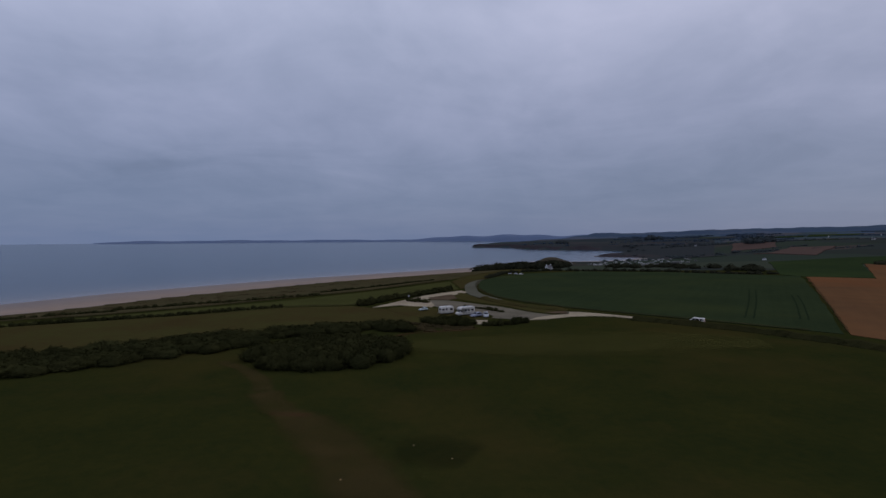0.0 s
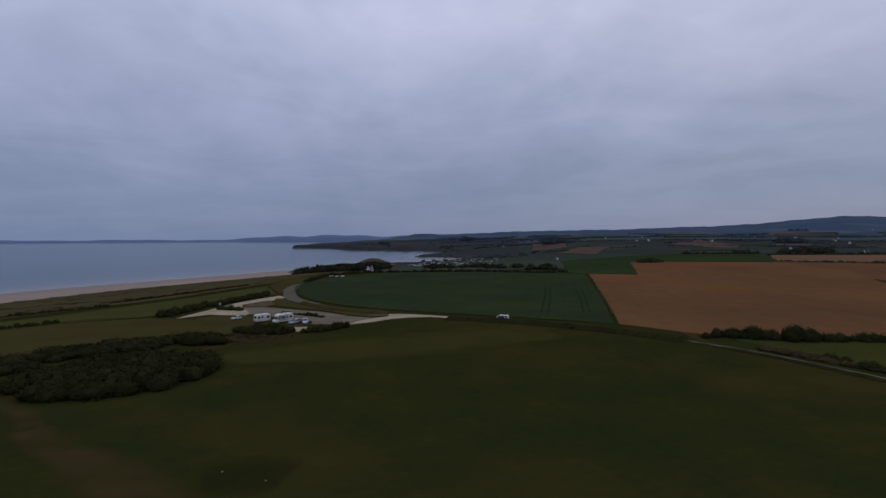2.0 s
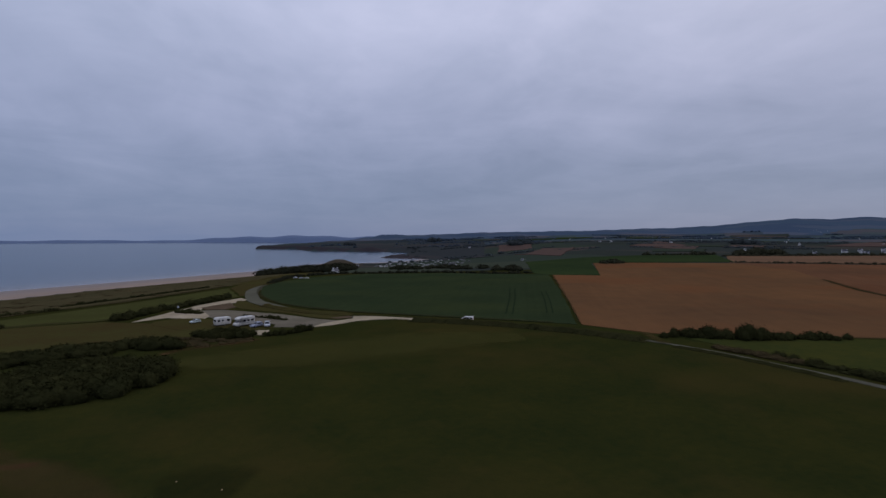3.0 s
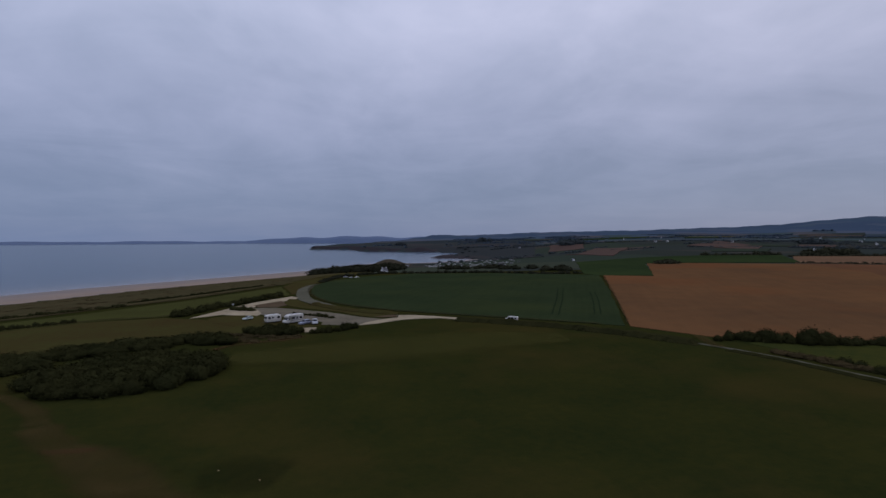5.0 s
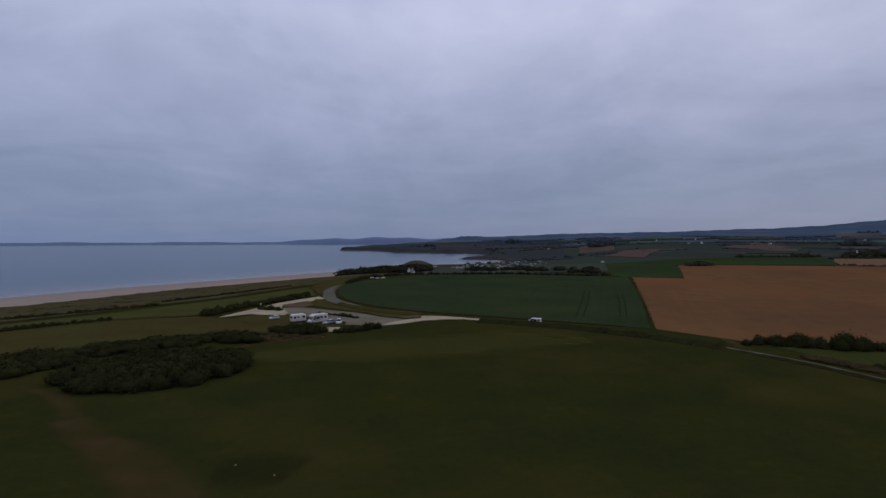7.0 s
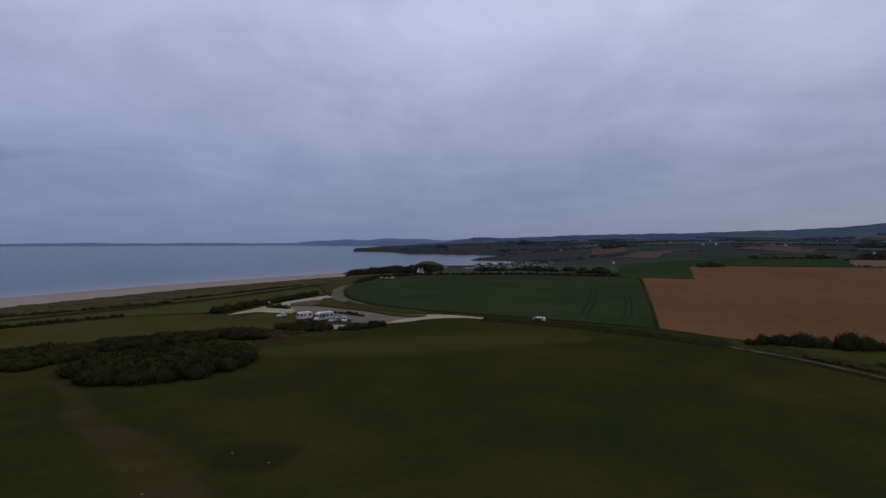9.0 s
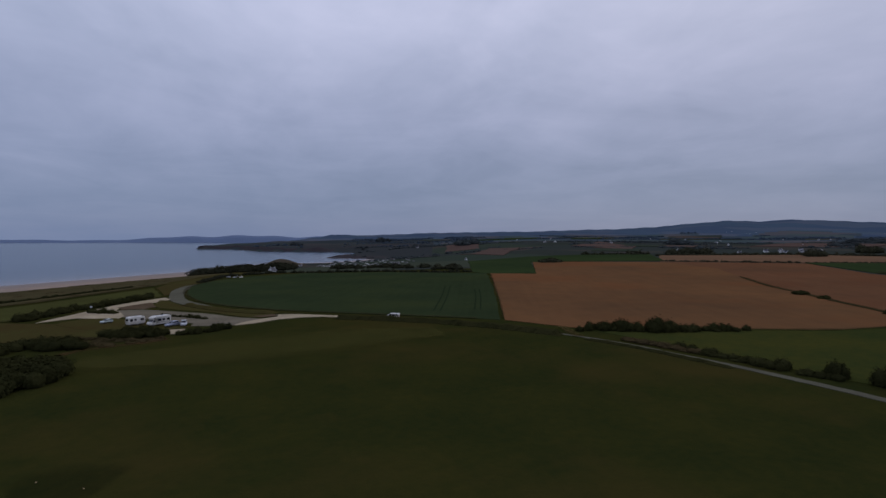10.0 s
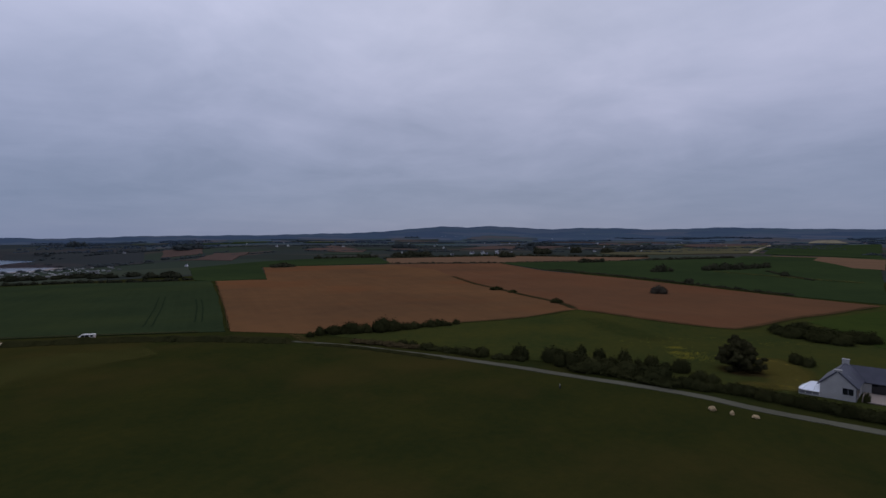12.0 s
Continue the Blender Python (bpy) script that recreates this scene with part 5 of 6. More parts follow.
def caravan(label):
    top = tagged(new("caravan"), label, "caravan")
    part("body", shell([(-2.6, 0.45), (-2.75, 1.3), (-2.55, 2.45), (-2.2, 2.58), (2.1, 2.58), (2.55, 2.35), (2.75, 1.25), (2.6, 0.45)], 2.2, 0.10), WHITE, top)
    side_panes(top, [[(-2.2, 1.35), (-2.2, 2.0), (-1.2, 2.0), (-1.2, 1.35)], [(0.1, 1.45), (0.1, 2.0), (0.8, 2.0), (0.8, 1.45)], [(1.3, 1.35), (1.3, 2.0), (2.2, 2.0), (2.2, 1.35)]], 2.2)
    part("end_window", slab([(2.70, 0.85, 1.4), (2.70, -0.85, 1.4), (2.60, -0.8, 2.05), (2.60, 0.8, 2.05)], 0.03, (0.98, 0, 0.16)), GLASS_DARK, top)
    part("end_window", slab([(-2.73, 0.8, 1.45), (-2.73, -0.8, 1.45), (-2.66, -0.75, 2.05), (-2.66, 0.75, 2.05)], 0.03, (-0.98, 0, 0.12)), GLASS_DARK, top)
    part("door", slab([(-0.9, -1.104, 0.5), (-0.3, -1.104, 0.5), (-0.3, -1.104, 2.2), (-0.9, -1.104, 2.2)], 0.015, (0, -1, 0)), GREY_PAINT, top)
    part("skirt", box(-2.6, 2.6, -1.08, 1.08, 0.36, 0.5, 0.02), TRIM, top)
    bm = box(2.5, 3.7, -0.05, 0.05, 0.4, 0.5)
    part("drawbar", bm, TRIM, top)
    part("roof_vent", box(-0.4, 0.3, -0.35, 0.35, 2.56, 2.68, 0.04), GREY_PAINT, top)
    for y in (0.98, -0.98):
        wheel(top, -0.2, y, 0.33)
        part("tail_lamp", box(-2.72, -2.66, y - 0.09, y + 0.09, 0.75, 1.05, 0.01), LAMP_RED, top)
    return top


def motorhome(label):
    top = tagged(new("motorhome"), label, "motorhome")
    part("body", shell([(-3.3, 0.45), (-3.35, 2.75), (-3.1, 2.92), (1.6, 2.92), (2.55, 2.55), (2.6, 2.05), (1.55, 1.95), (1.45, 0.45)], 2.25, 0.09), WHITE, top)
    part("cab", shell([(1.3, 0.4), (1.3, 1.98), (2.2, 1.98), (2.85, 1.25), (3.35, 1.05), (3.42, 0.6), (3.38, 0.38)], 1.95, 0.08, 0.06), WHITE, top)
    a, b = Vector((2.27, 0, 1.93)), Vector((2.86, 0, 1.27))
    part("windscreen", slab([a + Vector((0, 0.82, 0)), a + Vector((0, -0.82, 0)), b + Vector((0, -0.88, 0)), b + Vector((0, 0.88, 0))], 0.03, (0.75, 0, 0.66)), GLASS_DARK, top)
    side_panes(top, [[(1.75, 1.25), (1.75, 1.8), (2.15, 1.8), (2.6, 1.25)]], 1.93, name="cab_window")
    side_panes(top, [[(-2.9, 1.45), (-2.9, 2.1), (-1.9, 2.1), (-1.9, 1.45)], [(-1.3, 1.45), (-1.3, 2.1), (-0.5, 2.1), (-0.5, 1.45)], [(0.0, 1.45), (0.0, 2.1), (1.0, 2.1), (1.0, 1.45)], [(1.7, 2.2), (1.7, 2.5), (2.3, 2.4), (2.3, 2.2)]], 2.25)
    side_panes(top, [[(-3.3, 1.02), (-3.3, 1.12), (1.4, 1.12), (1.4, 1.02)]], 2.25, TRIM, "stripe")
    part("rear_window", slab([(-3.36, 0.7, 1.5), (-3.36, -0.7, 1.5), (-3.37, -0.7, 2.1), (-3.37, 0.7, 2.1)], 0.02, (-1, 0, 0)), GLASS_DARK, top)
    part("skirt", box(-3.3, 1.5, -1.09, 1.09, 0.36, 0.48, 0.02), TRIM, top)
    part("bumper", box(3.3, 3.48, -0.95, 0.95, 0.36, 0.62, 0.05), TRIM, top)
    part("roof_vent", box(-1.6, -0.9, -0.35, 0.35, 2.9, 3.03, 0.04), GREY_PAINT, top)
    part("roof_vent", box(0.3, 0.9, -0.3, 0.3, 2.9, 3.01, 0.04), GREY_PAINT, top)
    for y in (0.95, -0.95):
        part("headlight", box(3.3, 3.42, y * 0.78 - 0.15, y * 0.78 + 0.15, 0.72, 0.92, 0.02), LAMP_CLEAR, top)
        part("tail_lamp", box(-3.39, -3.33, y - 0.08, y + 0.08, 0.7, 1.1, 0.01), LAMP_RED, top)
        part("wing_mirror", box(2.1, 2.2, y * 1.17 - 0.08, y * 1.17 + 0.08, 1.3, 1.6, 0.02), TRIM, top)
        for x in (2.45, -2.0):
            wheel(top, x, y, 0.34, 0.22)
    return top


def panel_van(label):
    top = tagged(new("van"), label, "van")
    part("body", shell([(-2.4, 0.4), (-2.42, 1.75), (-2.25, 1.92), (1.0, 1.92), (1.75, 1.22), (2.35, 1.02), (2.42, 0.62), (2.38, 0.38)], 1.88, 0.09, 0.10), WHITE, top)
    lean = 0.10 / 1.54
    side_panes(top, [[(0.3, 1.08), (0.3, 1.74), (0.92, 1.74), (1.5, 1.08)], [(-1.0, 1.08), (-1.0, 1.74), (0.15, 1.74), (0.15, 1.08)], [(-2.1, 1.15), (-2.1, 1.7), (-1.2, 1.7), (-1.2, 1.15)]], 1.88, lean=lean, z0=0.38)
    a, b = Vector((1.08, 0, 1.86)), Vector((1.74, 0, 1.25))
    part("windscreen", slab([a + Vector((0, 0.7, 0)), a + Vector((0, -0.7, 0)), b + Vector((0, -0.78, 0)), b + Vector((0, 0.78, 0))], 0.03, (0.68, 0, 0.73)), GLASS_DARK, top)
    part("bumper", box(2.34, 2.46, -0.88, 0.88, 0.38, 0.58, 0.04), TRIM, top)
    for y in (0.8, -0.8):
        part("headlight", box(2.3, 2.42, y * 0.85 - 0.15, y * 0.85 + 0.15, 0.75, 0.95, 0.02), LAMP_CLEAR, top)
        part("tail_lamp", box(-2.46, -2.38, y - 0.08, y + 0.08, 0.8, 1.2, 0.01), LAMP_RED, top)
        for x in (1.5, -1.45):
            wheel(top, x, y, 0.33)
    return top


place(car(GREEN_PAINT, "pale green hatchback parked on the grass", 3.9), -7.3, 193.4, 217).scale = (0.86, 0.9, 0.86)
place(caravan("white touring caravan with dark windows on the grass"), 1.0, 184.6, 207).scale = (0.92, 0.95, 1.04)
place(motorhome("white motorhome with a cab overhang on the grass"), 7.4, 181.6, 214).scale = (1.0, 1.0, 1.0)
place(car(BLUE_PAINT, "silver-blue estate car beside the motorhome", 4.4), 11.0, 177.6, 222).scale = (1.0, 1.0, 1.05)
place(car(GREY_PAINT, "small light grey car beside the estate car", 3.8, 1.55, True), 14.2, 177.0, 265).scale = (1.0, 1.0, 1.05)
place(panel_van("white van with dark windows on the lane"), 77.6, 162.6, 138).scale = (0.9, 0.9, 0.88)


for x, y, turn, paint in ((47.5, 379, 200, GREY_PAINT), (50.8, 373.8, 195, GREY_PAINT), (54.6, 373.5, 205, WHITE)):
    place(car(paint, "pale car parked beyond the crop field near the beach", 4.2, 1.45, True), x, y, turn).scale = (0.66, 0.66, 0.62)


# ---- buildings ----
def gable_house(name, label, long, deep, eaves, ridge, wall, roof, far=True, chimneys=2, doors=True):
    """A gabled house, its ridge along x, with roof slabs, chimneys, door and windows of their own."""
    top = tagged(new(name), label, "house")
    L, D = long / 2, deep / 2
    bm = bmesh.new()
    prof = [(-D, -0.6), (-D, eaves), (0, ridge), (D, eaves), (D, -0.6)]
    a = [bm.verts.new((L, y, z)) for y, z in prof]
    b = [bm.verts.new((-L, y, z)) for y, z in prof]
    bm.faces.new(a)
    bm.faces.new(b[::-1])
    for i in range(5):
        j = (i + 1) % 5
        bm.faces.new((a[j], a[i], b[i], b[j]))
    part("wall", bm, wall, top)
    for s in (1, -1):
        n = Vector((0, s * (ridge - eaves), D)).normalized()
        k = 0.35 / D
        low = Vector((0, s * (D + 0.35), eaves - (ridge - eaves) * k))
        high_ = Vector((0, 0, ridge))
        pts = [low + Vector((L + 0.12, 0, 0)), high_ + Vector((L + 0.12, 0, 0)), high_ + Vector((-L - 0.12, 0, 0)), low + Vector((-L - 0.12, 0, 0))]
        part("roof", slab([p + n * 0.12 for p in pts], 0.09, n), roof, top)
    for i in range(chimneys):
        x = (L - 0.45) * (1 if i == 0 else -1)
        ch = part("chimney", box(x - 0.4, x + 0.4, -0.55, 0.55, ridge - 0.6, ridge + 1.1, 0.03), wall, top)
        part("chimney_cap", box(x - 0.46, x + 0.46, -0.62, 0.62, ridge + 1.05, ridge + 1.2, 0.02), TRIM, ch)
    for s in (1, -1):
        n = max(2, int(long / 3))
        for i in range(n):
            x = -L + (i + 0.5) * long / n
            if doors and i == n // 2 and s == 1:
                part("door", slab([(x - 0.45, s * (D + 0.01), 0), (x + 0.45, s * (D + 0.01), 0), (x + 0.45, s * (D + 0.01), 2.05), (x - 0.45, s * (D + 0.01), 2.05)], 0.03, (0, s, 0)), WOOD, top)
            else:
                part("window", slab([(x - 0.5, s * (D + 0.01), 0.95), (x + 0.5, s * (D + 0.01), 0.95), (x + 0.5, s * (D + 0.01), 2.1), (x - 0.5, s * (D + 0.01), 2.1)], 0.03, (0, s, 0)), GLASS_DARK, top)
    return top


def put(ob, x, y, heading, sink=0.0):
    ob.location = (x, y, ground_z(x, y) - sink)
    ob.rotation_euler = (0, 0, radians(heading))
    return ob


# the white house beside the lane: gable to the lane, ridge running away from it
HX, HY = 132.8, -10.5
home = tagged(new("house"), "white rendered house with slate roofs behind a clipped hedge", "house")
home.location = (HX, HY, ground_z(HX, HY))
home.rotation_euler = (0, 0, radians(-10))
L, D, EAVES, APEX = 4.9, 2.6, 2.55, 4.95
bm = bmesh.new()
prof = [(-D, -0.8), (-D, EAVES), (0, APEX), (D, EAVES), (D, -0.8)]
a = [bm.verts.new((-L, y, z)) for y, z in prof]
b = [bm.verts.new((L, y, z)) for y, z in prof]
bm.faces.new(a)
bm.faces.new(b[::-1])
for i in range(5):
    j = (i + 1) % 5
    bm.faces.new((a[j], a[i], b[i], b[j]))
part("wall", bm, RENDER_WALL, home)
for s in (1, -1):
    n = Vector((0, s * (APEX - EAVES), D)).normalized()
    low, high_ = Vector((0, s * (D + 0.3), EAVES - 0.24)), Vector((0, 0, APEX))
    pts = [low + Vector((L + 0.1, 0, 0)), high_ + Vector((L + 0.1, 0, 0)), high_ + Vector((-L - 0.12, 0, 0)), low + Vector((-L - 0.12, 0, 0))]
    roof = part("roof", slab([p + n * 0.13 for p in pts], 0.12, n), SLATE, home)
    if s == -1:
        for x, k in ((-2.6, 0.5), (0.4, 0.5)):
            c = low.lerp(high_, k) + Vector((x, 0, 0)) + n * 0.21
            u = (high_ - low).normalized()
            frame_ = part("skylight", slab([c + Vector((-0.42, 0, 0)) - u * 0.6, c + Vector((0.42, 0, 0)) - u * 0.6, c + Vector((0.42, 0, 0)) + u * 0.6, c + Vector((-0.42, 0, 0)) + u * 0.6], 0.04, n), TRIM, roof)
for x, rise_ in ((-L + 0.36, 0.3), (L - 0.5, 0.85)):
    ch = part("chimney", box(x - 0.38, x + 0.38, -0.55, 0.55, APEX - 1.1, APEX + rise_, 0.03), RENDER_WALL, home)
    part("chimney_cap", box(x - 0.45, x + 0.45, -0.62, 0.62, APEX + rise_ - 0.03, APEX + rise_ + 0.1, 0.02), RENDER_WALL, ch)
win = part("window", box(-L - 0.04, -L + 0.05, -2.3, -0.75, 1.15, 2.3), GLASS_DARK, home)
part("window_frame", box(-L - 0.06, -L - 0.035, -1.56, -1.49, 1.15, 2.3), TRIM, win)
part("window_sill", box(-L - 0.14, -L, -2.4, -0.65, 1.02, 1.11, 0.01), RENDER_WALL, win)
for x in (-3.6, -0.2):
    part("window", box(x - 0.6, x + 0.6, -D - 0.05, -D + 0.05, 0.9, 2.1), GLASS_DARK, home)
part("door", box(-2.4, -1.5, -D - 0.05, -D + 0.05, 0, 2.1), WOOD, home)
part("rain_pipe", box(-L + 0.1, -L + 0.2, -D - 0.1, -D - 0.01, 0, EAVES - 0.2, 0.01), TRIM, home)
# lower wing set across the far end
bm = bmesh.new()
prof = [(3.4, -0.8), (3.4, 2.3), (5.9, 4.5), (8.4, 2.3), (8.4, -0.8)]
a = [bm.verts.new((x, -D - 11.5, z)) for x, z in prof]
b = [bm.verts.new((x, -D + 0.4, z)) for x, z in prof]
bm.faces.new(a)
bm.faces.new(b[::-1])
for i in range(5):
    j = (i + 1) % 5
    bm.faces.new((a[j], a[i], b[i], b[j]))
part("wing_wall", bm, RENDER_WALL, home)
for s in (1, -1):
    n = Vector((s * 2.2, 0, 2.5)).normalized()
    low, high_ = Vector((5.9 + s * 2.8, 0, 2.05)), Vector((5.9, 0, 4.5))
    pts = [low + Vector((0, -D + 0.5, 0)), high_ + Vector((0, -D + 2.2, 0)), high_ + Vector((0, -D - 11.6, 0)), low + Vector((0, -D - 11.6, 0))]
    part("wing_roof", slab([p + n * 0.11 for p in pts], 0.08, n), SLATE, home)
for y in (-5.2, -9.2):
    part("glazed_door", box(3.32, 3.44, y - 1.2, y + 1.2, 0.05, 2.0), GLASS_DARK, home)
# conservatory against the side wall
glasshouse = tagged(new("conservatory"), "small conservatory with a bright translucent sloping roof", "conservatory")
glasshouse.location, glasshouse.rotation_euler = home.location, home.rotation_euler
FRONT, BACK, SIDE = -4.9, -1.2, 5.85
for i in range(3):
    x0 = FRONT + i * 1.2
    part("glazing", box(x0 + 0.04, x0 + 1.16, SIDE - 0.08, SIDE - 0.02, 0.3, 0.92), POLY, glasshouse)
    part("post", box(x0 - 0.04, x0 + 0.04, SIDE - 0.1, SIDE, 0, 0.95), WHITE, glasshouse)
for i in range(3):
    y0 = D + 0.05 + i * 1.07
    part("glazing", box(FRONT - 0.06, FRONT, y0 + 0.04, y0 + 1.03, 0.3, 0.92), TRIM, glasshouse)
    part("post", box(FRONT - 0.08, FRONT + 0.02, y0 - 0.04, y0 + 0.04, 0, 0.95), WHITE, glasshouse)
part("plinth", box(FRONT - 0.1, BACK, D + 0.02, SIDE + 0.02, -0.8, 0.3), RENDER_WALL, glasshouse)
HIP = (BACK, SIDE - 1.5, 1.95)
for i in range(3):
    y0 = D + 0.05 + i * 0.86
    part("roof_panel", slab([(FRONT - 0.25, y0, 0.98), (FRONT - 0.25, y0 + 0.83, 0.98), (BACK, min(y0 + 0.83, HIP[1]), 1.95), (BACK, min(y0, HIP[1] - 0.1), 1.95)], 0.03, (-0.26, 0, 0.97)), POLY, glasshouse)
part("roof_panel", slab([(FRONT - 0.25, D + 2.65, 0.98), (FRONT - 0.25, SIDE - 0.55, 0.98), (HIP[0], HIP[1] + 0.03, 1.95)], 0.03, (-0.26, 0, 0.97)), POLY, glasshouse)
part("roof_panel", slab([(FRONT - 0.25, SIDE - 0.5, 0.98), (FRONT + 0.7, SIDE + 0.15, 0.98), (HIP[0], HIP[1] + 0.06, 1.96)], 0.03, (-0.2, 0.3, 0.93)), POLY, glasshouse)
part("roof_panel", slab([(FRONT + 0.75, SIDE + 0.15, 0.98), (BACK, SIDE + 0.15, 0.98), (HIP[0], HIP[1] + 0.1, 1.96)], 0.03, (0, 0.5, 0.86)), POLY, glasshouse)
part("gutter", box(FRONT - 0.36, FRONT - 0.24, D + 0.05, SIDE - 0.5, 0.86, 0.97, 0.02), WHITE, glasshouse)
bm = slab([(HX - 7.2, HY - 18, 0), (HX + 0.6, HY - 18, 0), (HX + 3.2, HY - 3.4, 0), (HX - 4.6, HY - 2.6, 0)], 0.08, (0, 0, 1))
terrace = tagged(part("terrace", bm, TERRACE), "pale paved terrace beside the house", "terrace", kind="structure")
terrace.location.z = ground_z(HX, HY - 9) + 0.25
bush(HX - 4.4, HY - 3.4, 0.7, 2.0, "dark narrow shrub at the house corner", 71)
tagged(part("patio_table", box(HX - 2.4, HX - 0.9, HY - 9.6, HY - 8.6, ground_z(HX, HY - 9) + 0.95, ground_z(HX, HY - 9) + 1.05, 0.02), TRIM), "dark patio table on the terrace", "table")
table = bpy.data.objects["patio_table"]
for dx, dy in ((-2.3, -9.5), (-1.0, -9.5), (-2.3, -8.7), (-1.0, -8.7)):
    part("leg", box(HX + dx - 0.04, HX + dx + 0.04, HY + dy - 0.04, HY + dy + 0.04, ground_z(HX, HY - 9) + 0.32, ground_z(HX, HY - 9) + 0.96), TRIM, table)

# boulders on the grass beside the lane
for i, (x, y, r, h) in enumerate(((108.6, 7.8, 0.70, 0.62), (108.0, 4.9, 0.44, 0.52), (108.2, 1.6, 0.72, 0.42))):
    bm = bmesh.new()
    bmesh.ops.create_icosphere(bm, subdivisions=3, radius=1)
    for v in bm.verts:
        d = v.co.copy()
        v.co = d * (0.85 + 0.35 * noise.noise(d * 1.3 + Vector((i * 7, 0, 0))) + 0.08 * noise.noise(d * 5))
        v.co = Vector((v.co.x * r * 0.75, v.co.y * r, max(v.co.z, -0.45) * h))
    ob = tagged(part("boulder", bm, ROCK), "pale yellowish boulder on the grass beside the lane", "boulder", "boulders beside the lane")
    ob.location = (x, y, ground_z(x, y) + 0.42 * h)
# small marker stake on the pasture
stake = tagged(new("marker_stake"), "short dark stake with a white head on the pasture", "stake")
stake.location = (107.1, 34.0, ground_z(107.1, 34.0))
bm = bmesh.new()
tube(bm, [(0, 0, -0.1), (0, 0, 0.55)], [0.16, 0.13])
part("post", bm, TYRE, stake)
bm = bmesh.new()
bmesh.ops.create_icosphere(bm, subdivisions=2, radius=0.11, matrix=Matrix.Translation((0, -0.05, 0.6)))
part("head", bm, WHITE, stake, "white head")

# sign post and low shrubs by the track
sign = tagged(new("sign_post"), "slim wooden sign post beside the gravel track", "sign post")
sign.location = (-14.6, 226, ground_z(-14.6, 226))
part("post", box(-0.08, 0.08, -0.08, 0.08, -0.1, 2.2, 0.01), WOOD, sign)
part("panel", box(-0.35, 0.35, -0.12, -0.08, 1.5, 2.15, 0.01), GREY_PAINT, sign)
hedge([(-15, 223), (-11, 219.5), (-5.5, 216.5)], 1.7, 3.2, "low dark shrubs beside the gravel track", 72)
hedge([(8.0, 203.5), (11.9, 199.3), (16.2, 195.0), (21.1, 188.4)], 1.15, 1.7, "row of low dark shrubs in the car park", 73, gap=1.3, vary=0.4)

# yellow flowers on the meadow
rnd = random.Random(5)
spots = []
for cx, cy, n, sp in ((162.0, 23.7, 50, 1.2), (154.8, 21.3, 70, 1.6), (149.9, 19.2, 50, 1.4), (155.4, 18.1, 36, 2.4), (151.2, 15.1, 24, 1.6), (180.8, 20.0, 14, 4.5), (171.1, 27.7, 8, 4.0), (181.9, 3.5, 12, 3.0), (187.9, -2.3, 12, 2.0), (162.9, 33.4, 6, 4.0)):
    for i in range(n * 4):
        x, y = rnd.gauss(cx, sp), rnd.gauss(cy, sp)
        spots.append((x, y, ground_z(x, y) + 0.08, rnd.uniform(0.06, 0.17), rnd.uniform(0.10, 0.22)))
tagged(new("wild_flowers", foliage("wild_flowers", spots, FLOWER, FLOWER_HEADS, 9)), "scattered yellow wild flowers on the meadow", "flowers", kind="stuff")

# pale stones in the pasture
for x, y in ((-3.9, 68.2), (1.0, 64.0), (-11.5, 58.5)):
    bm = bmesh.new()
    bmesh.ops.create_icosphere(bm, subdivisions=2, radius=0.14)
    for v in bm.verts:
        v.co *= 0.8 + 0.4 * noise.noise(v.co * 4 + Vector((x, y, 0)))
        v.co.z *= 0.6
    ob = tagged(part("stone", bm, ROCK), "pale stone in the pasture grass", "stone")
    ob.location = (x, y, ground_z(x, y) + 0.08)

# wheel tracks through the crop
for x0, y0, x1, y1 in ((98, 172.5, 145, 252), (100.2, 171.4, 147.2, 250.5), (113, 168, 150, 229), (115, 167, 152, 228)):
    bm = ribbon([(x0, y0), ((x0 + x1) / 2 + 0.6, (y0 + y1) / 2), (x1, y1)], 0.55, 0.28, 8, 2, 0.1)
    tagged(part("wheel_track", bm, TRACK), "narrow tractor wheel track through the crop", "wheel track", kind="structure")

# ---- far land: cove, hamlet, village, woods ----
FARM = gable_house("farm_house", "white far-off house with a grey slate roof", 9, 6, 2.9, 5.6, WALL_FAR, SLATE)
put(FARM, 84, 424, 40).scale = (0.6, 0.6, 0.7)
FARM["label"] = "white gabled house near the beach"
for x, y, turn, k in ((156, 726, 60, 0.55), (175, 731, 20, 0.4)):
    tagged(copy_thing(FARM, pose(x, y, ground_z(x, y), 0, 0, turn)), "pale low house beside the wooded mound", "house", "village houses").scale = (k * 1.3, k, k * 0.8)
rnd = random.Random(77)
VILLAGE = ((929, 619), (615, 392), (679, 399), (687, 385), (672, 371), (701, 369), (763, 403), (754, 373), (630, 490), (836, 300), (880, 284), (914, 217), (786, 973), (795, 945), (318, 527),
           (740, 390), (720, 405), (600, 420), (1010, 700), (1060, 560), (1120, 420), (560, 1180), (840, 820), (1180, 300), (1240, 380), (1300, 240), (1380, 330), (990, 880), (700, 1250), (1420, 150), (1500, 420))
HAMLETS = []
for cx, cy, n in ((1700, 800, 7), (1950, 620, 6), (2150, 420, 7), (2300, 150, 5), (1500, 1250, 6), (2250, 900, 5), (1250, 1500, 5), (3250, 1180, 7), (3100, 1030, 5), (2640, 1680, 6), (3120, 860, 7)):
    HAMLETS += [(cx + rnd.gauss(0, 90), cy + rnd.gauss(0, 90)) for i in range(n)]
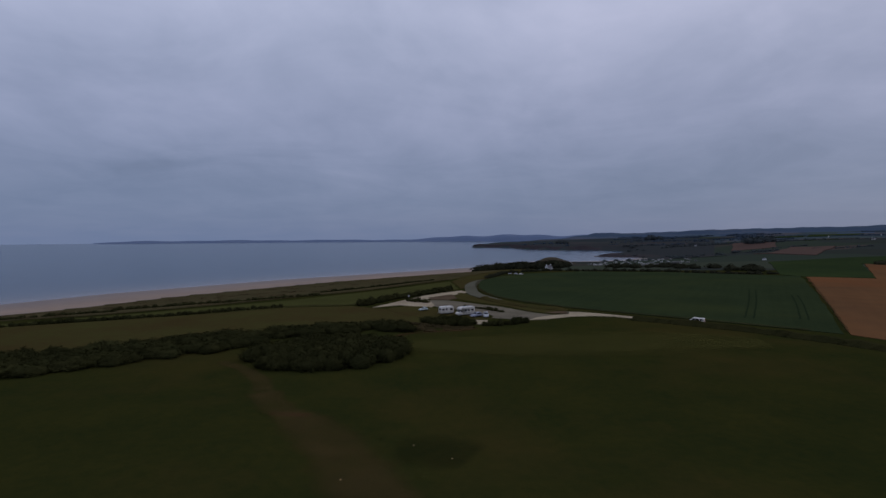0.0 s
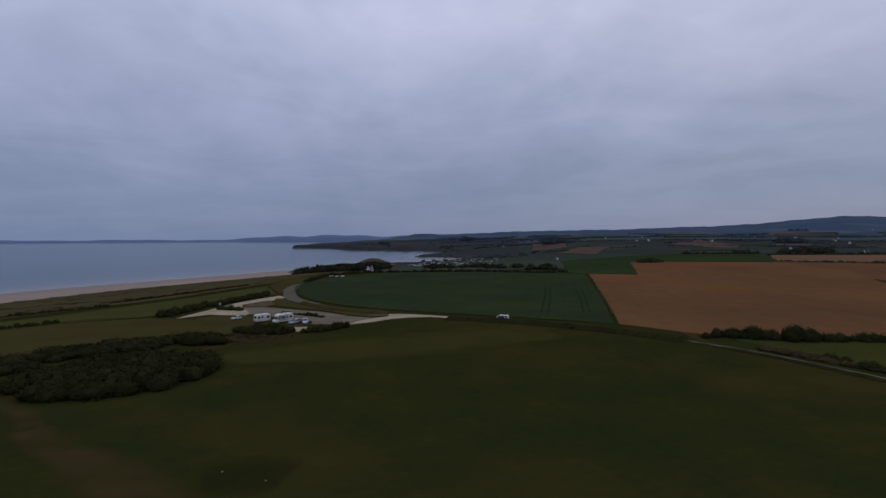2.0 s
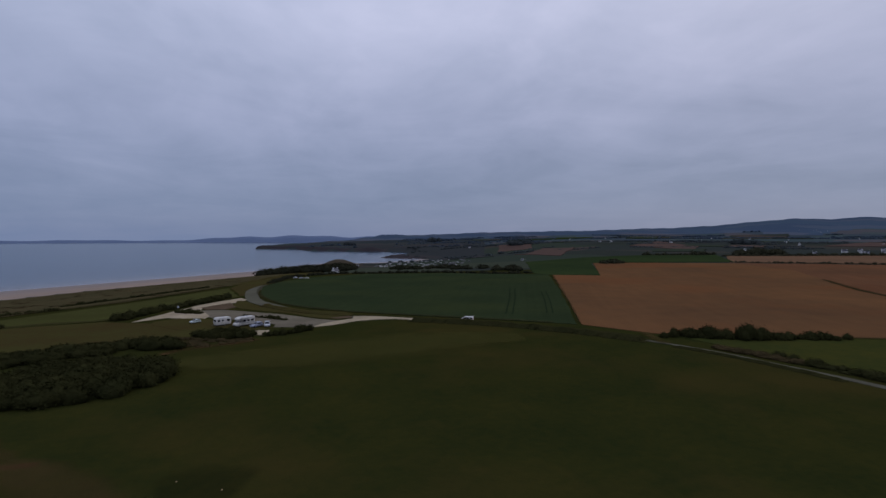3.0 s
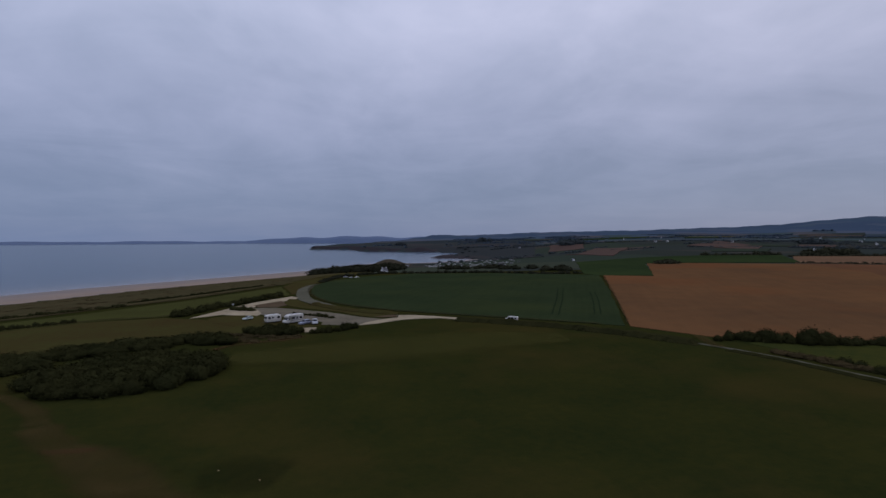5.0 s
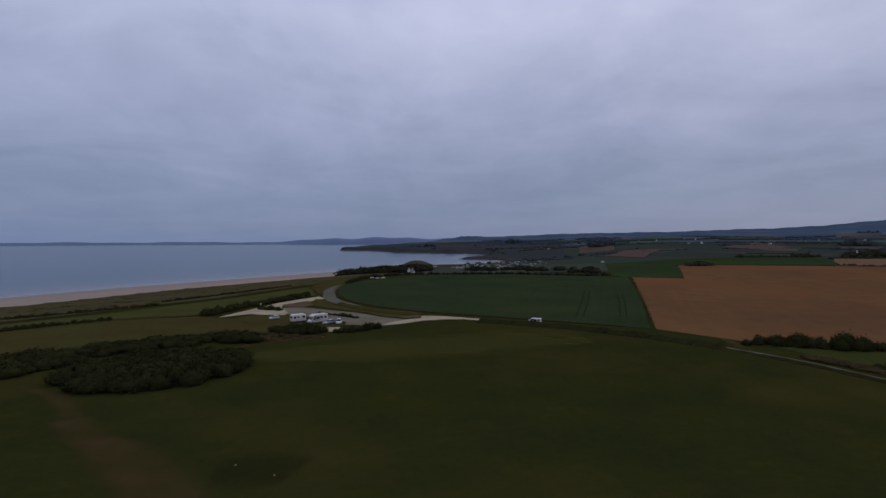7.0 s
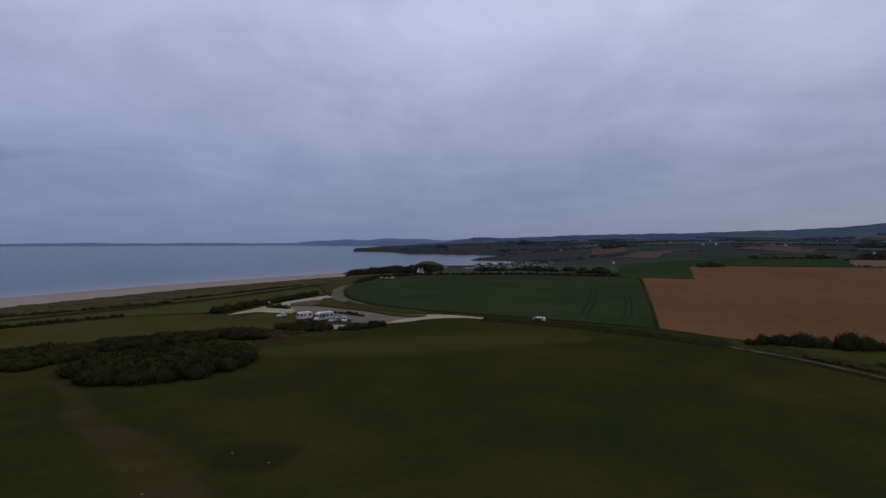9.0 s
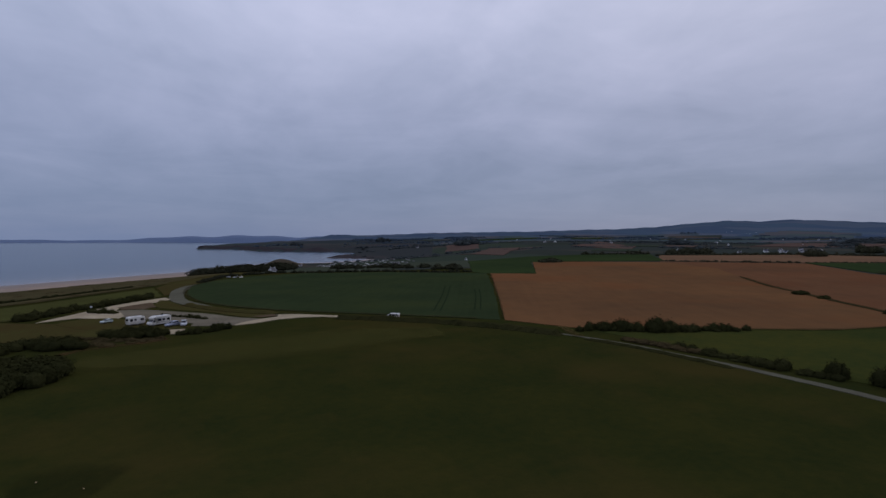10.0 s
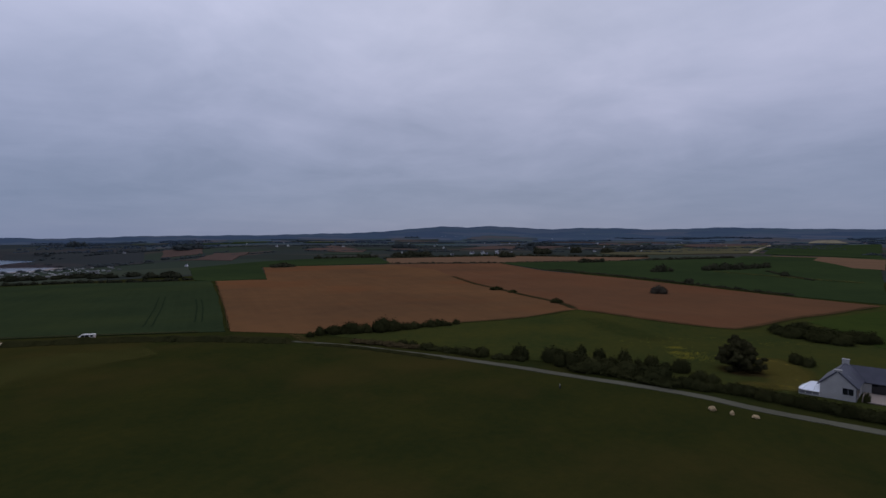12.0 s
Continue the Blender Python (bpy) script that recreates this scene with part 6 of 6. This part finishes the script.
for x, y in (*VILLAGE, *HAMLETS):
    h = copy_thing(FARM, pose(x, y, ground_z(x, y), 0, 0, rnd.uniform(0, 180)))
    k = rnd.uniform(0.38, 0.6) * (0.65 if math.hypot(x, y) < 660 or math.hypot(x, y) > 2600 else 1)
    h.scale = (k, k, k * rnd.uniform(0.9, 1.1))
    tagged(h, "white far-off house with a grey slate roof", "house", "village houses")
tagged(FARM, group="village houses")


def holiday_home(label):
    top = tagged(new("mobile_home"), label, "mobile home", "campsite mobile homes")
    part("body", shell([(-3.8, 0.4), (-3.8, 2.6), (0, 2.95), (3.8, 2.6), (3.8, 0.4)], 3.2, 0.06), HOME_WALL, top)
    side_panes(top, [[(-2.8, 1.2), (-2.8, 2.1), (-1.2, 2.1), (-1.2, 1.2)], [(1.0, 1.2), (1.0, 2.1), (2.6, 2.1), (2.6, 1.2)]], 3.2)
    part("skirt", box(-3.7, 3.7, -1.5, 1.5, -0.4, 0.45), TRIM, top)
    return top


HOME = put(holiday_home("white mobile home on the campsite by the cove"), 236, 540, 20)
CAMP = ((160, 560), (190, 700), (250, 760), (300, 800), (340, 800), (330, 700), (290, 600), (236, 520), (180, 500))
made = 0
while made < 84:
    x, y = rnd.uniform(150, 340), rnd.uniform(490, 800)
    if inside(x, y, list(CAMP)):
        copy_thing(HOME, pose(x, y, ground_z(x, y), 0, 0, rnd.uniform(-50, 50))).scale = (0.42, 0.4, 0.42)
        made += 1

LEAFY = "dark clump of distant trees"
thicket([(100, 640), (130, 690), (150, 720), (135, 745), (100, 720), (85, 680)], 34, 5.0, 8.0, "dark wooded slope of the mound above the cove", 83, LEAF_MID, True, "wood")
thicket([(30, 480), (52, 455), (80, 448), (112, 470), (118, 545), (90, 580), (50, 545)], 120, 6.6, 6.5, "dark wood between beach and crop field", 81, LEAF_MID, True, "wood")
thicket([(120, 460), (170, 440), (200, 400), (216, 350), (224, 380), (200, 450), (150, 490)], 36, 4.0, 5.0, "dark scrub between crop field and campsite", 82, LEAF_MID, True, "wood")
for i, (x, y, w, h, n) in enumerate(((658, 1100, 26, 15, 9), (555, 424, 20, 7, 10), (575, 412, 16, 6.5, 7), (618, 309, 13, 8.5, 8), (750, 320, 15, 10, 7), (790, 282, 11, 11, 7), (834, 2095, 30, 24, 6), (445, 1975, 22, 14, 6), (322, 382, 14, 4.5, 8), (495, 445, 12, 5, 6), (840, 250, 16, 8, 5), (930, 250, 22, 9, 6), (1040, 480, 34, 9, 9), (900, 700, 36, 9, 9), (1300, 560, 50, 12, 9), (1010, 240, 40, 10, 8))):
    o = [(x + w * math.cos(k), y + w * 0.6 * math.sin(k)) for k in (0, 1, 2, 3, 4, 5)]
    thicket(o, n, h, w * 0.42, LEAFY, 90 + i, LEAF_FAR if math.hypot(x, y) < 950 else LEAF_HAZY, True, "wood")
# hedge lines and bushes over the dark green field
for i, (pts, h, w) in enumerate((([(449, 93), (462, 84)], 5, 7), ([(487, 62), (511, 46), (552, 22)], 4.6, 10), ([(548, 190), (570, 172)], 4, 6), ([(440, 180), (395, 103), (352, 43), (320, 0)], 1.2, 3), ([(500, 20), (452, 5), (420, -10)], 1.1, 4), ([(632, 142), (738, 68)], 3, 6), ([(502, 258), (560, 212), (632, 142)], 1.2, 3), ([(420, 340), (500, 262)], 1.5, 4), ([(500, 414), (642, 331), (705, 157)], 3, 7), ([(440, 470), (512, 434)], 3, 6))):
    hedge(pts, h, w, "distant dark hedge between fields", 120 + i, LEAF_FAR, None, True, vary=0.5)
bush(361, 53, 3.5, 4, "dark bush at a far field edge", 131, LEAF_FAR, 4, True)
bush(451, 7, 4, 4, "dark bush at a far field edge", 132, LEAF_FAR, 4, True)
# scattered hedgerows and copses towards the hills
spots = []
for i in range(200):
    r, a = 900 + 2300 * rnd.random() ** 1.1, radians(rnd.uniform(17, 108))
    x, y = r * math.sin(a), r * math.cos(a)
    if coast_gap(x, y)[0] < 60 or inside(x, y, list(CAMP)):
        continue
    turn = a + math.pi / 2 + rnd.gauss(0, 0.35)
    n, size = rnd.randint(5, 22), (3 + r * 0.0022) * rnd.uniform(0.6, 1.2)
    for k in range(n):
        px, py = x + math.sin(turn) * k * size * 1.4, y + math.cos(turn) * k * size * 1.4
        if coast_gap(px, py)[0] > 30:
            spots.append((px, py, ground_z(px, py) - 0.5, size * rnd.uniform(0.7, 1.4), size * rnd.uniform(0.5, 1.0)))
for i in range(34):
    r, a = rnd.uniform(900, 2300), radians(rnd.uniform(4, 27))
    x, y = r * math.sin(a), r * math.cos(a)
    for k in range(rnd.randint(4, 14)):
        px, py = x + k * rnd.uniform(9, 16), y - k * rnd.uniform(2, 8)
        if coast_gap(px, py)[0] > 8:
            size = rnd.uniform(4, 9)
            spots.append((px, py, ground_z(px, py) - 0.5, size, size * rnd.uniform(0.5, 0.9)))
WOOD_FORMS = clump_shapes(4, 56, 14, 0.17, 1)
# beyond 1700 m the leaves take the bluer haze colour
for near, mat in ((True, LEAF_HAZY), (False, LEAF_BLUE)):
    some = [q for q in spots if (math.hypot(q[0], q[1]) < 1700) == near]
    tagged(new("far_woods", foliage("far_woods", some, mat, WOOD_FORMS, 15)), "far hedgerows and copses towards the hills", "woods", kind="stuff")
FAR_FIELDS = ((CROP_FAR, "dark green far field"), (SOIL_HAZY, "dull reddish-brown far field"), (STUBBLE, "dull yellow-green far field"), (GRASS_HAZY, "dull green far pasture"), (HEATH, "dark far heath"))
for i in range(46):
    r, a = 720 + 1900 * rnd.random(), radians(rnd.uniform(22, 104))
    da, dr = rnd.uniform(0.035, 0.09), r * rnd.uniform(0.05, 0.16)
    quad = [((r + q * dr) * math.sin(a + p * da), (r + q * dr) * math.cos(a + p * da)) for p, q in ((0, 0), (0.1, 1), (1, 1.1), (0.95, 0.05))]
    if min(coast_gap(x, y)[0] for x, y in quad) < 60:
        continue
    mat, label = FAR_FIELDS[rnd.choice((0, 0, 1, 2, 3, 3, 4, 4))]
    field("far_field", quad, mat, label, r * 0.03, 0.5 + 0.01 * i, r * 0.003)
